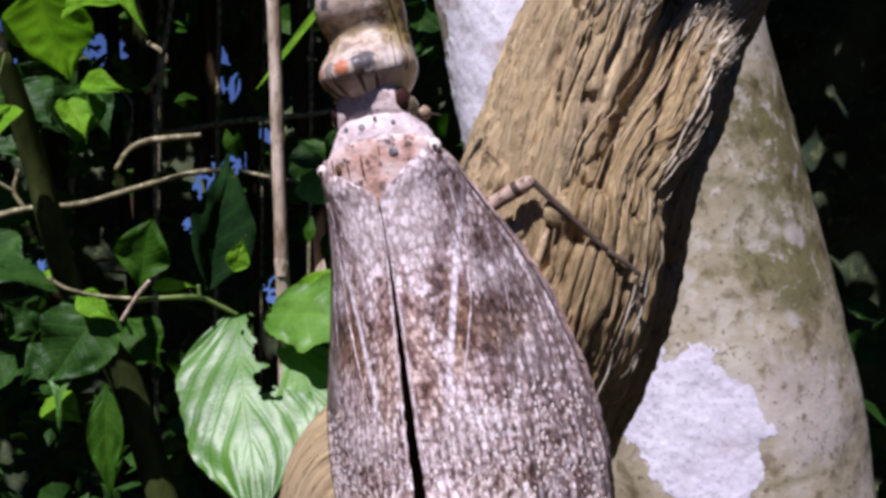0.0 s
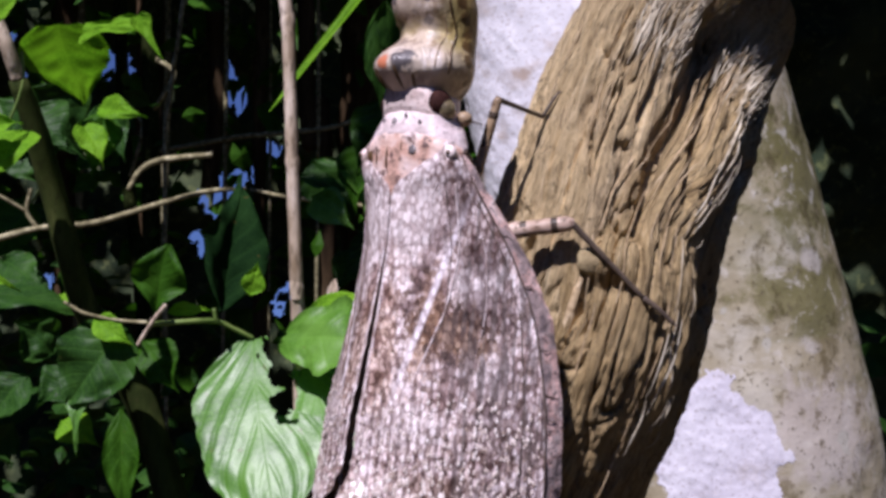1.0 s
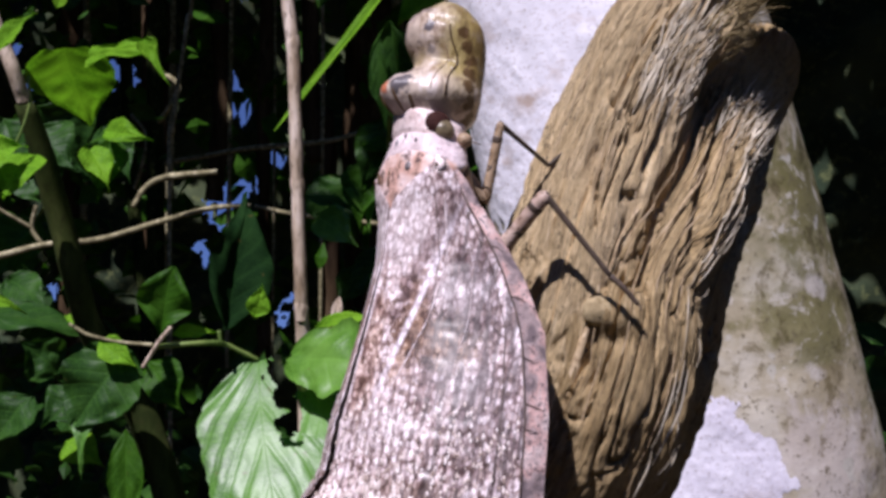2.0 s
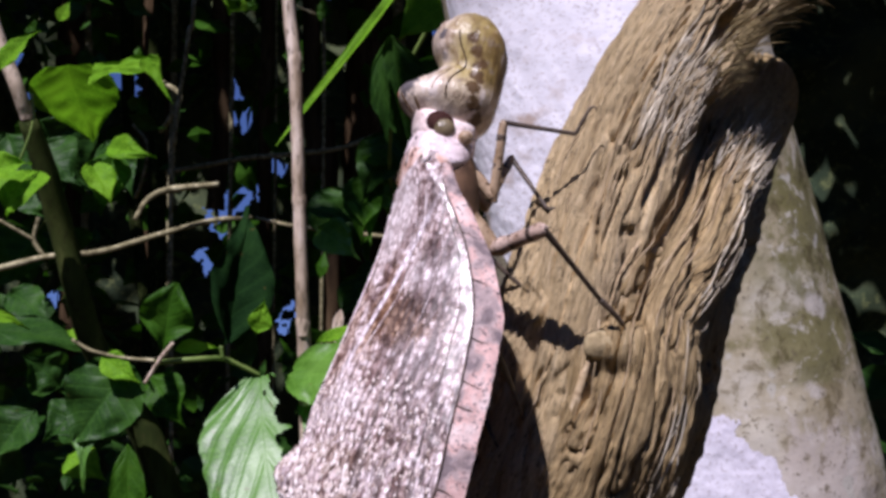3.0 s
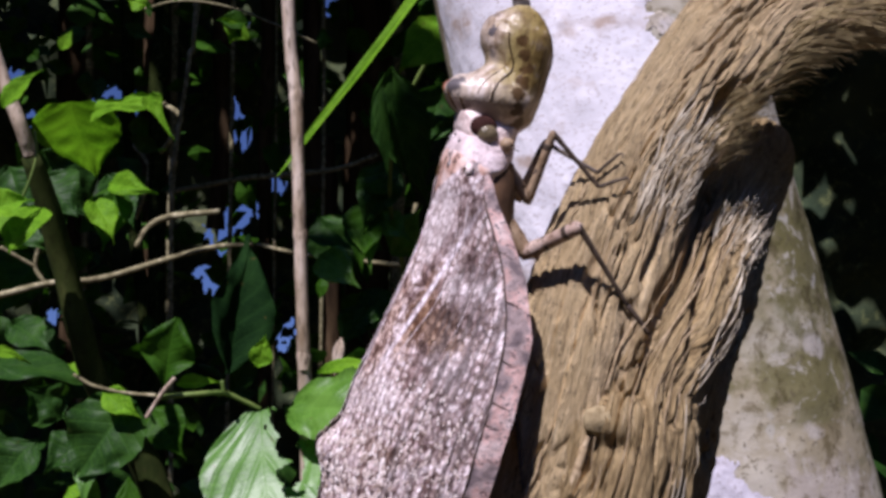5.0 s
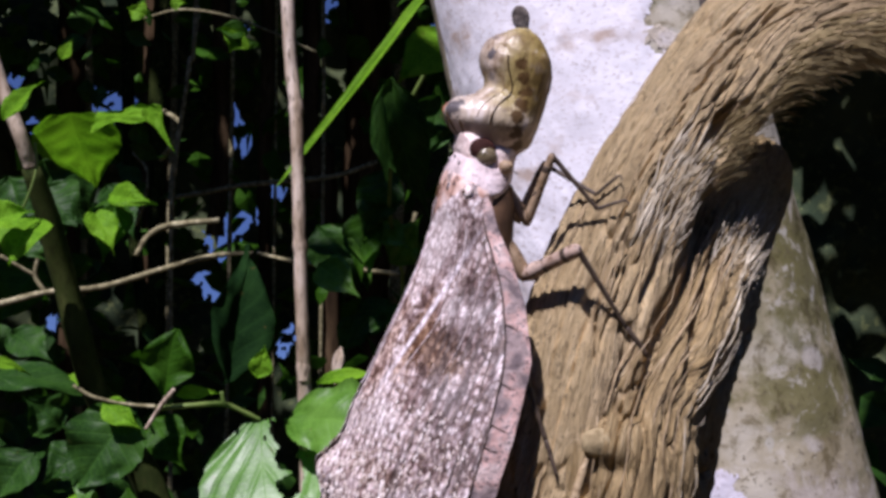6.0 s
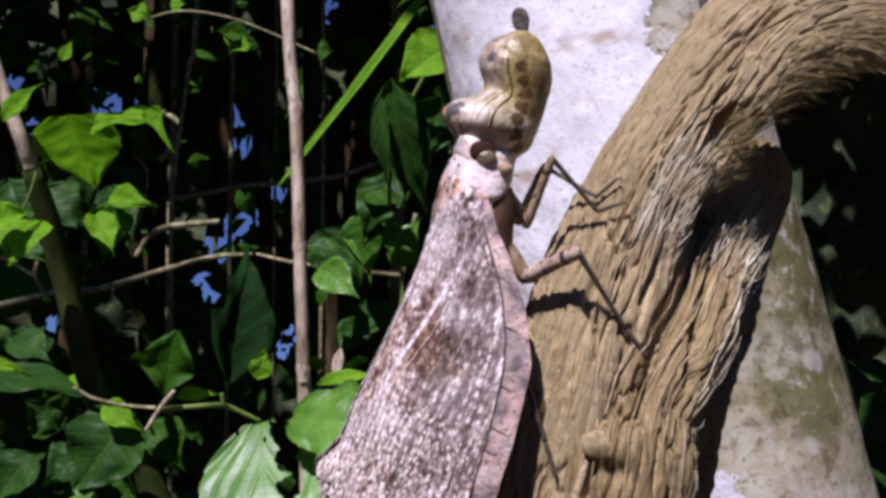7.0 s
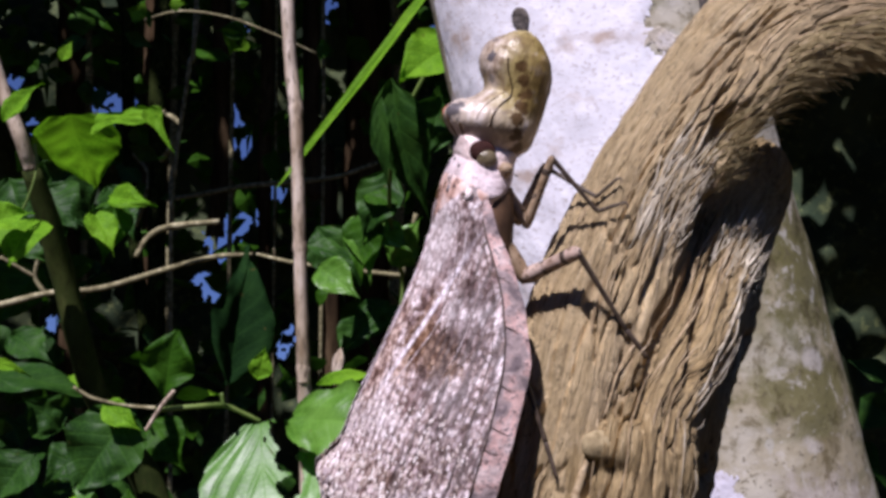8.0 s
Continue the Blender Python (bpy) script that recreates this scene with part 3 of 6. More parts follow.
def build_far_woods():
    """A wall of dark vegetation round the clearing behind the tree, with gaps where the sky shows."""
    gaps = [(-1.0107, 3.1995, 1.9303), (-1.0784, 3.1996, 1.9638), (-0.6215, 3.1990, 1.8471), (-0.6045, 3.1990, 1.8049), (-0.6626, 3.1992, 1.5257), (-0.6925, 3.1993, 1.3735), (-0.6455, 3.1992, 1.4582), (-0.4672, 3.1991, 1.2306), (-0.5110, 3.1990, 1.6615), (-0.5530, 3.1990, 1.5938), (-0.6122, 3.1991, 1.5935),
            (-0.8661, 3.1994, 1.6856), (-0.3387, 3.1985, 2.2032), (-0.0308, 3.1981, 2.1451), (-0.5803, 3.1989, 2.1398), (-1.2729, 3.1999, 1.9885), (-1.2218, 3.1998, 1.8619), (-0.4758, 3.1991, 1.2728), (-1.1774, 3.2000, 1.2703), (-0.2067, 3.1985, 1.6880), (-0.2415, 3.1985, 1.9584)]
    sizes = [(36, 32), (12, 14), (16, 30), (9, 26), (30, 36), (24, 42), (22, 14), (30, 30), (26, 12), (12, 22), (20, 20),
             (9, 22), (12, 18), (10, 26), (12, 14), (22, 12), (8, 12), (26, 14), (16, 14), (7, 14), (10, 12)]
    nx, nz = 900, 560
    x = np.linspace(-2.0, 2.0, nx)[None, :]
    z = np.linspace(0.4, 2.7, nz)[:, None]
    x, z = np.broadcast_arrays(x, z)
    open_here = np.zeros(x.shape, bool)
    wob = fnoise(x * 16, z * 16, 0, 3, 11)
    twiggy = fnoise(x * 45, z * 30, 3, 2, 12)
    for (gx, gy, gz), (a, b) in zip(gaps, sizes):
        k = 3.2 / 1893 * 1.1
        d = ((x - gx) / (a * k)) ** 2 + ((z - gz) / (b * k)) ** 2
        open_here |= d + 0.9 * wob + 1.3 * np.abs(twiggy) < 1.38
    y = 3.2 + 0.10 * fnoise(x * 3, z * 3, 1, 3, 21)
    p = np.stack(np.broadcast_arrays(x, y, z), -1)
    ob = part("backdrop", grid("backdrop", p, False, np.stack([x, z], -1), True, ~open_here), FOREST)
    tagged(ob, "dark far woods with small gaps of blue sky", "woods", kind="structure")
    for x0, x1, z0, z1 in ((-2.7, 2.7, -0.2, 0.42), (-2.7, 2.7, 2.68, 3.6), (-2.7, -1.98, 0.4, 2.7), (1.98, 2.7, 0.4, 2.7)):
        xx, zz = np.meshgrid(np.linspace(x0, x1, 40), np.linspace(z0, z1, 20))
        ob = part("backdrop", grid("backdrop", np.stack([xx, 3.28 + 0.05 * fnoise(xx * 3, zz * 3, 1, 3, 21), zz], -1), False), FOREST)
        tagged(ob, "dark far woods round the clearing", "woods", kind="structure")
    # Unseen wall behind the camera, added to lower the sky fill.
    xx, zz = np.meshgrid(np.linspace(-2.7, 2.7, 60), np.linspace(-0.2, 3.4, 40))
    ob = part("backdrop", grid("backdrop", np.stack([xx, -3.6 + 0.15 * fnoise(xx * 2, zz * 2, 1, 3, 23), zz + 0.2 * (zz > 3.2) * fnoise(xx * 3, 0 * zz, 0, 3, 24)], -1), False), FOREST)
    tagged(ob, "unseen dark wall added behind to cut sky fill", "woods", kind="structure")
    # the woods go on to both sides
    for side in (-1, 1):
        yy = np.linspace(3.2, -3.5, 60)[None, :]
        zz = np.linspace(-0.2, 3.6, 50)[:, None]
        yy, zz = np.broadcast_arrays(yy, zz)
        xx = side * (2.6 + 0.15 * fnoise(yy * 2, zz * 2, side, 3, 31))
        ob = part("backdrop", grid("backdrop", np.stack([xx, yy, zz], -1), False), FOREST)
        tagged(ob, "dark far woods beside the clearing", "woods", kind="structure")


def leaf_cloud(name, count, box_low, box_high, size, material, label, seed, keep=None, flat=0.5):
    """Many small pointed leaves in one mesh."""
    rng = random.Random(seed)
    verts, faces, uvs = [], [], []
    while count:
        c = Vector([rng.uniform(a, b) for a, b in zip(box_low, box_high)])
        if keep and not keep(c):
            continue
        count -= 1
        turn = Euler((rng.gauss(0, flat), rng.gauss(0, flat), rng.uniform(0, 6.283))).to_matrix()
        s = size * rng.uniform(0.6, 1.4)
        w = s * rng.uniform(0.28, 0.45)
        n = len(verts)
        for x, y, z in ((0, 0, 0), (w * 0.8, s * 0.3, -0.06 * s), (w, s * 0.55, -0.1 * s), (0, s * 1.15, -0.25 * s), (-w, s * 0.55, -0.1 * s), (-w * 0.8, s * 0.3, -0.06 * s), (0, s * 0.5, 0.03 * s)):
            verts.append(c + turn @ Vector((x, y, z)))
        faces += [(n, n + 1, n + 6), (n + 1, n + 2, n + 6), (n + 2, n + 3, n + 6), (n + 3, n + 4, n + 6), (n + 4, n + 5, n + 6), (n + 5, n, n + 6)]
    mesh = bpy.data.meshes.new(name)
    mesh.from_pydata([tuple(v) for v in verts], [], faces)
    mesh.uv_layers.new(name="UVMap")
    ob = part(name, mesh, material)
    return tagged(ob, label, "foliage", kind="stuff")


def build_shade_canopy():
    # Unseen leaf layer, added only to keep sun and sky off the background.
    leaf_cloud("shade_canopy", 4700, (-2.8, 0.12, 2.55), (2.8, 5.0, 3.1), 0.16, LEAF_SHADE, "unseen leaf layer added overhead to shade the woods behind", 3, None, 0.25)
    leaf_cloud("undergrowth", 1500, (-1.2, 1.0, 0.7), (1.5, 1.9, 1.30), 0.05, LEAF_DIM, "dark undergrowth leaves in deep shade", 4, None, 0.8)


def build_shade_bough():
    """Unseen leafy screen, added overhead to shade the creeper until it moves aside."""
    at = Vector((-0.025, 0.72, 1.53)) + SUN_FROM * 1.3
    shade_bough = thing("shade_bough", "unseen leaf screen added overhead to shade the creeper", "branch")
    part("stem", tube("stem", [(-0.9, -0.1, 0.10), (-0.5, -0.04, 0.05), (-0.1, 0, 0), (0.12, 0.02, -0.01)], [0.012, 0.009, 0.006, 0.003], 8, 30, 0.1, 3), STEM_OLIVE_SHADED, shade_bough)
    rng = random.Random(44)
    for n in range(96):
        x = rng.uniform(-0.13, 0.02)
        y = rng.uniform(max(-0.055, min(-0.02, x)), 0.16)
        if n % 3 == 0:
            x = rng.uniform(0.02, 0.10)
            y = rng.uniform(-0.13, x - 0.095)
        a = Vector((x, y, rng.uniform(-0.02, 0.02)))
        b = a + Vector((rng.uniform(-0.03, 0.06), rng.uniform(-0.03, 0.03), rng.uniform(-0.03, 0.0)))
        part("leaf", leaf_mesh(a, b, 0.034, face=(0, -0.2, 1), seed=400 + n, nv=8, nu=7), LEAF_MID, shade_bough)
    shade_bough.matrix_world = Matrix.Translation(at)
    return shade_bough, at


def build_far_trunks():
    """Bare trunks and brown hanging roots deep in the shade."""
    for n, (pts, r) in enumerate((([(-0.5962, 2.1984, 3.4059), (-0.5850, 2.1990, 1.8949), (-0.5927, 2.1992, 1.4300), (-0.5879, 2.1999, -0.5460)], 0.028), ([(-0.9174, 2.5987, 3.7517), (-0.8995, 2.5994, 1.8287), (-0.9049, 2.6004, -0.5066)], 0.035),
                                  ([(-0.3935, 1.8983, 2.8453), (-0.3931, 1.8987, 1.8816), (-0.3865, 1.8987, 1.7411), (-0.4038, 1.8989, 1.5202)], 0.016), ([(-0.1685, 2.3977, 3.5809), (-0.1681, 2.3985, 1.6789), (-0.1540, 2.3993, -0.4766)], 0.05),
                                  ([(-0.3353, 1.9982, 3.0220), (-0.3267, 1.9986, 1.8069), (-0.3323, 1.9987, 1.5956), (-0.3228, 1.9995, -0.4649)], 0.012), ([(-0.2159, 1.7981, 2.7750), (-0.2195, 1.7986, 1.6528), (-0.1877, 1.7986, 1.5198), (-0.1663, 1.7993, -0.4582)], 0.014))):
        t = thing("distant_trunk", "dim brown tree trunk in the shaded woods", "tree", "trunks in the woods")
        part("trunk", tube("trunk", pts, r, 14, 90, 0.22, 130 + n), ROOT_SHADED, t)
        a = Vector(pts[1])
        part("hanging_root", tube("hanging_root", [a + Vector((r * 1.1, -r, 0.5)), a + Vector((r * 1.5, -r, 0.1)), a + Vector((r * 1.2, -r * 1.2, -0.4)), a + Vector((r * 0.8, -r, -0.8))], r * 0.25, 8, 40, 0.3, n), TWIG, t)


def build_undergrowth():
    leaf_cloud("undergrowth", 300, (-0.52, 0.70, 1.05), (-0.20, 1.05, 1.36), 0.020, LEAF_DIM, "small-leaved undergrowth in broken light", 14, None, 0.9)
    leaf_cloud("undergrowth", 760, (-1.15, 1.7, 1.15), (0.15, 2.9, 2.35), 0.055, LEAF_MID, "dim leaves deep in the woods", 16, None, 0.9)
    leaf_cloud("undergrowth", 120, (-0.62, 0.95, 1.30), (-0.32, 1.40, 1.95), 0.026, LEAF_DIM, "scattered shaded leaves of a thicket", 15, None, 0.9)


# ---- the tree trunk ----
TRUNK_LOW, TRUNK_HIGH, TRUNK_R = Vector((0.1020, 0.4192, 1.3982)), Vector((0.0537, 0.4192, 1.5982)), 0.0632


def trunk_point(ang, z, lift=0.0):
    """A point on the trunk: ang in radians from the side that faces the clearing (to the right positive)."""
    f = (z - TRUNK_LOW.z) / (TRUNK_HIGH.z - TRUNK_LOW.z)
    f = np.clip(f, -6, 8)
    bend = np.where(f < 0, f * 0.55, f)
    cx = TRUNK_LOW.x + (TRUNK_HIGH.x - TRUNK_LOW.x) * bend
    cy = TRUNK_LOW.y + (TRUNK_HIGH.y - TRUNK_LOW.y) * f
    r = TRUNK_R * (1.05 + np.where(f < 0, -f * 0.05, -np.minimum(f, 1.6) * 0.10))
    ca, sa = np.cos(ang), np.sin(ang)
    r = r * (1 + 0.022 * fnoise(ca * 1.4, sa * 1.4, z * 9, 3, 41)) + 0.0003 * fnoise(ca * 9, sa * 9, z * 110, 3, 43) + lift
    return np.stack(np.broadcast_arrays(cx + r * sa, cy - r * ca, z), -1)


def build_trunk():
    tree = thing("tree", "broad pale-barked tree trunk blotched with lichen", "tree")
    ang = np.linspace(-math.pi, math.pi, 200, endpoint=False)[None, :]
    z = np.concatenate([np.linspace(-0.05, 1.30, 60), np.linspace(1.302, 1.70, 260), np.linspace(1.71, 3.4, 50)])[:, None]
    p = trunk_point(ang, z)
    uv = np.stack(np.broadcast_arrays(ang * 71.5, z * 1000), -1)
    part("trunk", grid("trunk", p, True, uv), TRUNK, tree)

    def patch(a0, z0, ra, rz, material, seed, name="lichen_patch", lift=0.0005, wob=0.55, label=""):
        a = np.linspace(a0 - 1.5 * ra, a0 + 1.5 * ra, 150)[None, :]
        zz = np.linspace(z0 - 1.5 * rz, z0 + 1.5 * rz, 150)[:, None]
        a, zz = np.broadcast_arrays(a, zz)
        d = np.sqrt(((a - a0) / ra) ** 2 + ((zz - z0) / rz) ** 2)
        edge = d + wob * fnoise(a * 9 + zz * 70, zz * 130 - a * 6, seed, 4, seed)
        keep = edge < 1.0
        thick = lift * np.clip((1.05 - edge) * 6, 0, 1) + 0.00010 * fnoise(a * 40, zz * 500, 0, 2, seed + 5)
        part(name, grid(name, trunk_point(a, zz, np.maximum(thick, 0.00012)), False, None, True, keep), material, tree, label)

    patch(-0.62, 1.566, 0.80, 0.066, LICHEN, 51, wob=0.10, label="chalky white lichen crust")
    patch(0.02, 1.522, 0.34, 0.026, LICHEN, 52, wob=0.3)
    patch(-0.95, 1.508, 0.62, 0.034, LICHEN, 57, wob=0.2)
    patch(-0.38, 1.488, 0.14, 0.012, LICHEN, 47, wob=0.3)
    patch(0.0, 1.568, 0.26, 0.007, LICHEN_GREY, 56, lift=0.0003, wob=0.8)
    patch(0.03, 1.543, 0.12, 0.005, LICHEN_GREY, 49, lift=0.0003, wob=0.7)
    patch(-0.16, 1.397, 0.35, 0.026, LICHEN_LILAC, 53, wob=0.16, lift=0.0003, label="white lichen crust with a scalloped edge")
    patch(-0.55, 1.579, 0.040, 0.0032, TRUNK_DARK, 48, "trunk_knot", 0.0012, 0.45, "dark bump on the pale bark")
    # Small black patch laid on the bark surface.
    patch(0.57, 1.586, 0.045, 0.011, TRUNK_DARK, 46, "bark_dark_patch", 0.0003, 0.2, "small black patch on the bark")
    c = Vector((0.0992, 0.3557, 1.4395))
    part("bark_chip", tube("bark_chip", [c + Vector((-0.0016, 0, 0.0012)), c, c + Vector((0.0017, 0, -0.0014))], 0.0006, 6, 6), SPOT_BROWN, tree)


# ---- the woody liana ----
def fibrous(seed, depth):
    """Stringy bark: long ropy ridges that part and join, black slits between them, smoother stretches and lumps."""
    def relief(cx, sx, along):
        warp = 1.7 * vnoise(cx * 0.13, sx * 0.13, along * 0.085, seed) + 0.95 * vnoise(cx * 0.38, sx * 0.38, along * 0.24, seed + 1)
        warp2 = 1.5 * vnoise(cx * 0.13, sx * 0.13, along * 0.085, seed + 8)
        a, b = cx + warp, sx + warp2
        rope = vnoise(a * 0.48, b * 0.48, along * 0.055, seed + 2)
        cord = vnoise(a * 1.05, b * 1.05, along * 0.13, seed + 3)
        hair = vnoise(a * 2.1, b * 2.1, along * 0.32, seed + 4)
        crumb = fnoise(cx * 0.8, sx * 0.8, along * 0.55, 2, seed + 9)
        rough = np.clip(0.55 + 1.1 * vnoise(cx * 0.11, sx * 0.11, along * 0.05, seed + 6), 0.08, 1.0)
        slit = np.exp(-(rope / 0.085) ** 2) + 0.75 * np.exp(-(cord / 0.11) ** 2) * np.clip(1.6 * vnoise(cx * 0.2, sx * 0.2, along * 0.07, seed + 7) + 0.35, 0, 1)
        lump = fnoise(cx * 0.10, sx * 0.10, along * 0.045, 2, seed + 5)
        return depth * (0.9 * np.sqrt(np.abs(rope) + 0.02) + 0.65 * np.sqrt(np.abs(cord) + 0.02) + 0.30 * hair + 0.30 * crumb - 1.0 - 2.3 * slit * rough) + 0.0011 * lump
    return relief


LIANA_MAIN = [(-0.01, 0.24, -0.02), (-0.008, 0.225, 0.7), (-0.004, 0.205, 1.15), (-0.0016, 0.1884, 1.3956), (0.0062, 0.1843, 1.4194), (0.0137, 0.1793, 1.4406), (0.0189, 0.1758, 1.4586), (0.0225, 0.1743, 1.4739), (0.0259, 0.1758, 1.4886), (0.03, 0.1775, 1.5008), (0.0361, 0.1797, 1.5133), (0.0452, 0.1822, 1.5262), (0.0542, 0.1852, 1.5356), (0.0667, 0.1897, 1.5408), (0.0847, 0.1962, 1.5421), (0.1148, 0.2031, 1.5405), (0.3, 0.26, 1.5), (0.5, 0.38, 1.2), (0.62, 0.5, 0.6), (0.66, 0.55, -0.02)]
MAIN_R = [0.03, 0.028, 0.025, 0.0225, 0.0205, 0.01721, 0.01482, 0.01322, 0.01183, 0.01065, 0.01018, 0.01051, 0.01106, 0.01046, 0.0094, 0.009, 0.012, 0.014, 0.016, 0.018]
LIANA_SIDE = [(0.004, 0.215, -0.02), (0.005, 0.20, 0.70), (0.008, 0.200, 1.15), (0.0083, 0.1843, 1.3978), (0.0129, 0.1813, 1.4207), (0.0211, 0.1743, 1.4424), (0.0270, 0.1683, 1.4605), (0.0297, 0.1703, 1.4746), (0.0370, 0.1753, 1.4851), (0.0420, 0.1823, 1.4933), (0.0495, 0.1922, 1.5017), (0.0560, 0.2060, 1.5080), (0.0605, 0.2130, 1.5140), (0.0620, 0.2180, 1.5185)]
SIDE_R = [0.022, 0.020, 0.018, 0.0165, 0.0150, 0.0130, 0.0118, 0.0108, 0.0102, 0.0096, 0.0090, 0.0096, 0.0090, 0.0060]
LIANA_REAR = [(0.02, 0.235, -0.02), (0.022, 0.225, 0.7), (0.022, 0.22, 1.15), (0.0125, 0.1953, 1.3913), (0.0182, 0.1903, 1.4164), (0.0279, 0.1863, 1.436), (0.0364, 0.1833, 1.4565), (0.0405, 0.1823, 1.4743), (0.0445, 0.187, 1.484), (0.049, 0.1935, 1.494), (0.056, 0.203, 1.505), (0.061, 0.211, 1.512), (0.063, 0.217, 1.517)]
REAR_R = [0.02, 0.018, 0.016, 0.0133, 0.0113, 0.0094, 0.0081, 0.0077, 0.0077, 0.0076, 0.0074, 0.0068, 0.005]


def stem_curve(points, radii, n):
    cr = spline(np.column_stack([np.asarray(points, float), radii]), n)
    t, a, b = frames_along(cr[:, :3])
    return cr[:, :3], cr[:, 3], a, b


def fine_tube(name, points, radii, z_low, z_high, seed, depth, swells=(), sides=430):
    """A stem whose stretch near the bug is meshed finely, the rest coarsely."""
    c, r, n, b = stem_curve(points, radii, 4000)
    run = np.concatenate([[0], np.cumsum(np.linalg.norm(np.diff(c, axis=0), axis=1))])
    near = (c[:, 2] > z_low) & (c[:, 2] < z_high) & (np.abs(c[:, 0]) < 0.13)
    want = np.where(near, 0.00032, 0.006)
    dens = np.concatenate([[0], np.cumsum(np.diff(run) / want[1:])])
    pick = np.interp(np.arange(int(dens[-1])), dens, np.arange(len(run)))
    at = lambda arr: np.stack([np.interp(pick, np.arange(len(run)), arr[:, k]) for k in range(arr.shape[1])], 1)
    c, n, b, r = at(c), at(n), at(b), np.interp(pick, np.arange(len(run)), r)
    along = np.interp(pick, np.arange(len(run)), run)[:, None] * 1000
    ang = np.linspace(0, 2 * np.pi, sides, endpoint=False)[None, :]
    ca, sa = np.cos(ang), np.sin(ang)
    mean = 13.0
    rr = r[:, None] * (1 + 0.05 * fnoise(ca * 1.2, sa * 1.2, along / 26, 3, seed)) + fibrous(seed, depth)(ca * mean, sa * mean, along) * np.clip(1 - (c[:, 0:1] - 0.045) / 0.03, 0.35, 1)
    p = c[:, None, :] + rr[..., None] * (ca[..., None] * n[:, None, :] + sa[..., None] * b[:, None, :])
    out = ca[..., None] * n[:, None, :] + sa[..., None] * b[:, None, :]
    for centre, size, height in swells:
        p = p + (height * np.exp(-(((p - np.asarray(centre)) / np.asarray(size)) ** 2).sum(-1)))[..., None] * out
    uv = np.stack(np.broadcast_arrays(ang * mean, along), -1)
    return grid(name, p, True, uv)


def strands(name, points, radii, count, ang_range, z_range, length, thick, lift, material, parent, seed, label="", ragged=0.0):
    """Loose bast strands lying on a stem, all in one mesh."""
    rng = random.Random(seed)
    c, r, n, b = stem_curve(points, radii, 4000)
    run = np.concatenate([[0], np.cumsum(np.linalg.norm(np.diff(c, axis=0), axis=1))])
    ok = np.where((c[:, 2] > z_range[0]) & (c[:, 2] < z_range[1]) & (np.abs(c[:, 0]) < 0.12))[0]
    verts, faces = [], []
    ring = [(1, 0), (0, 0.45), (-1, 0), (0, -0.45)]
    for k in range(count):
        i0 = rng.choice(ok.tolist())
        ln = length * rng.uniform(0.4, 1.3)
        a0 = rng.uniform(*ang_range)
        steps = 9
        ph, am, tw = rng.uniform(0, 6.28), rng.uniform(0.05, 0.25) * 0.001, rng.uniform(-0.10, 0.10)
        th = thick * rng.uniform(0.5, 1.3)
        up = rng.uniform(0, ragged)
        for m in range(steps):
            f = m / (steps - 1)
            i = int(np.searchsorted(run, run[i0] + f * ln))
            i = min(i, len(run) - 1)
            wave = am * math.sin(ph + f * ln * 900) / r[i]
            a = a0 + wave + tw * f
            rad = r[i] + lift * (0.3 + math.sin(math.pi * f)) + up * f * f
            e1 = n[i] * math.cos(a) + b[i] * math.sin(a)
            e2 = -n[i] * math.sin(a) + b[i] * math.cos(a)
            w = th * (0.25 + 0.75 * math.sin(math.pi * min(0.97, max(0.06, f))))
            for x, y in ring:
                verts.append(tuple(c[i] + e1 * (rad + y * w) + e2 * (x * w)))
            if m:
                q = len(verts) - 8
                for j in range(4):
                    faces.append((q + j, q + (j + 1) % 4, q + 4 + (j + 1) % 4, q + 4 + j))
    mesh = bpy.data.meshes.new(name)
    mesh.from_pydata(verts, [], faces)
    mesh.polygons.foreach_set("use_smooth", np.ones(len(mesh.polygons), bool))
    ob = part(name, mesh, material, parent, label)
    return tagged(ob, kind="stuff")


def groove(points, width, depth, count):
    """Swells of negative height strung along a line: a furrow between two strands."""
    return [(p, (width, 0.009, width), -depth) for p in spline(points, count)]


FURROWS = (groove([(0.0447, 0.1772, 1.5215), (0.0436, 0.1742, 1.5110), (0.0415, 0.1722, 1.5000), (0.0372, 0.1692, 1.4928), (0.0333, 0.1662, 1.4868), (0.0312, 0.1632, 1.4800), (0.0290, 0.1622, 1.4740)], 0.0012, 0.0013, 62)
           + groove([(0.0462, 0.1772, 1.5016), (0.0432, 0.1722, 1.4962), (0.0405, 0.1692, 1.4902), (0.0386, 0.1652, 1.4846), (0.0372, 0.1642, 1.4790)], 0.0009, 0.0009, 44)
           + groove([(0.0372, 0.1742, 1.5065), (0.0340, 0.1722, 1.4985), (0.0305, 0.1692, 1.4912)], 0.0007, 0.0008, 30)
           + [((0.0465, 0.1802, 1.5196), (0.0034, 0.010, 0.0028), -0.0042)])


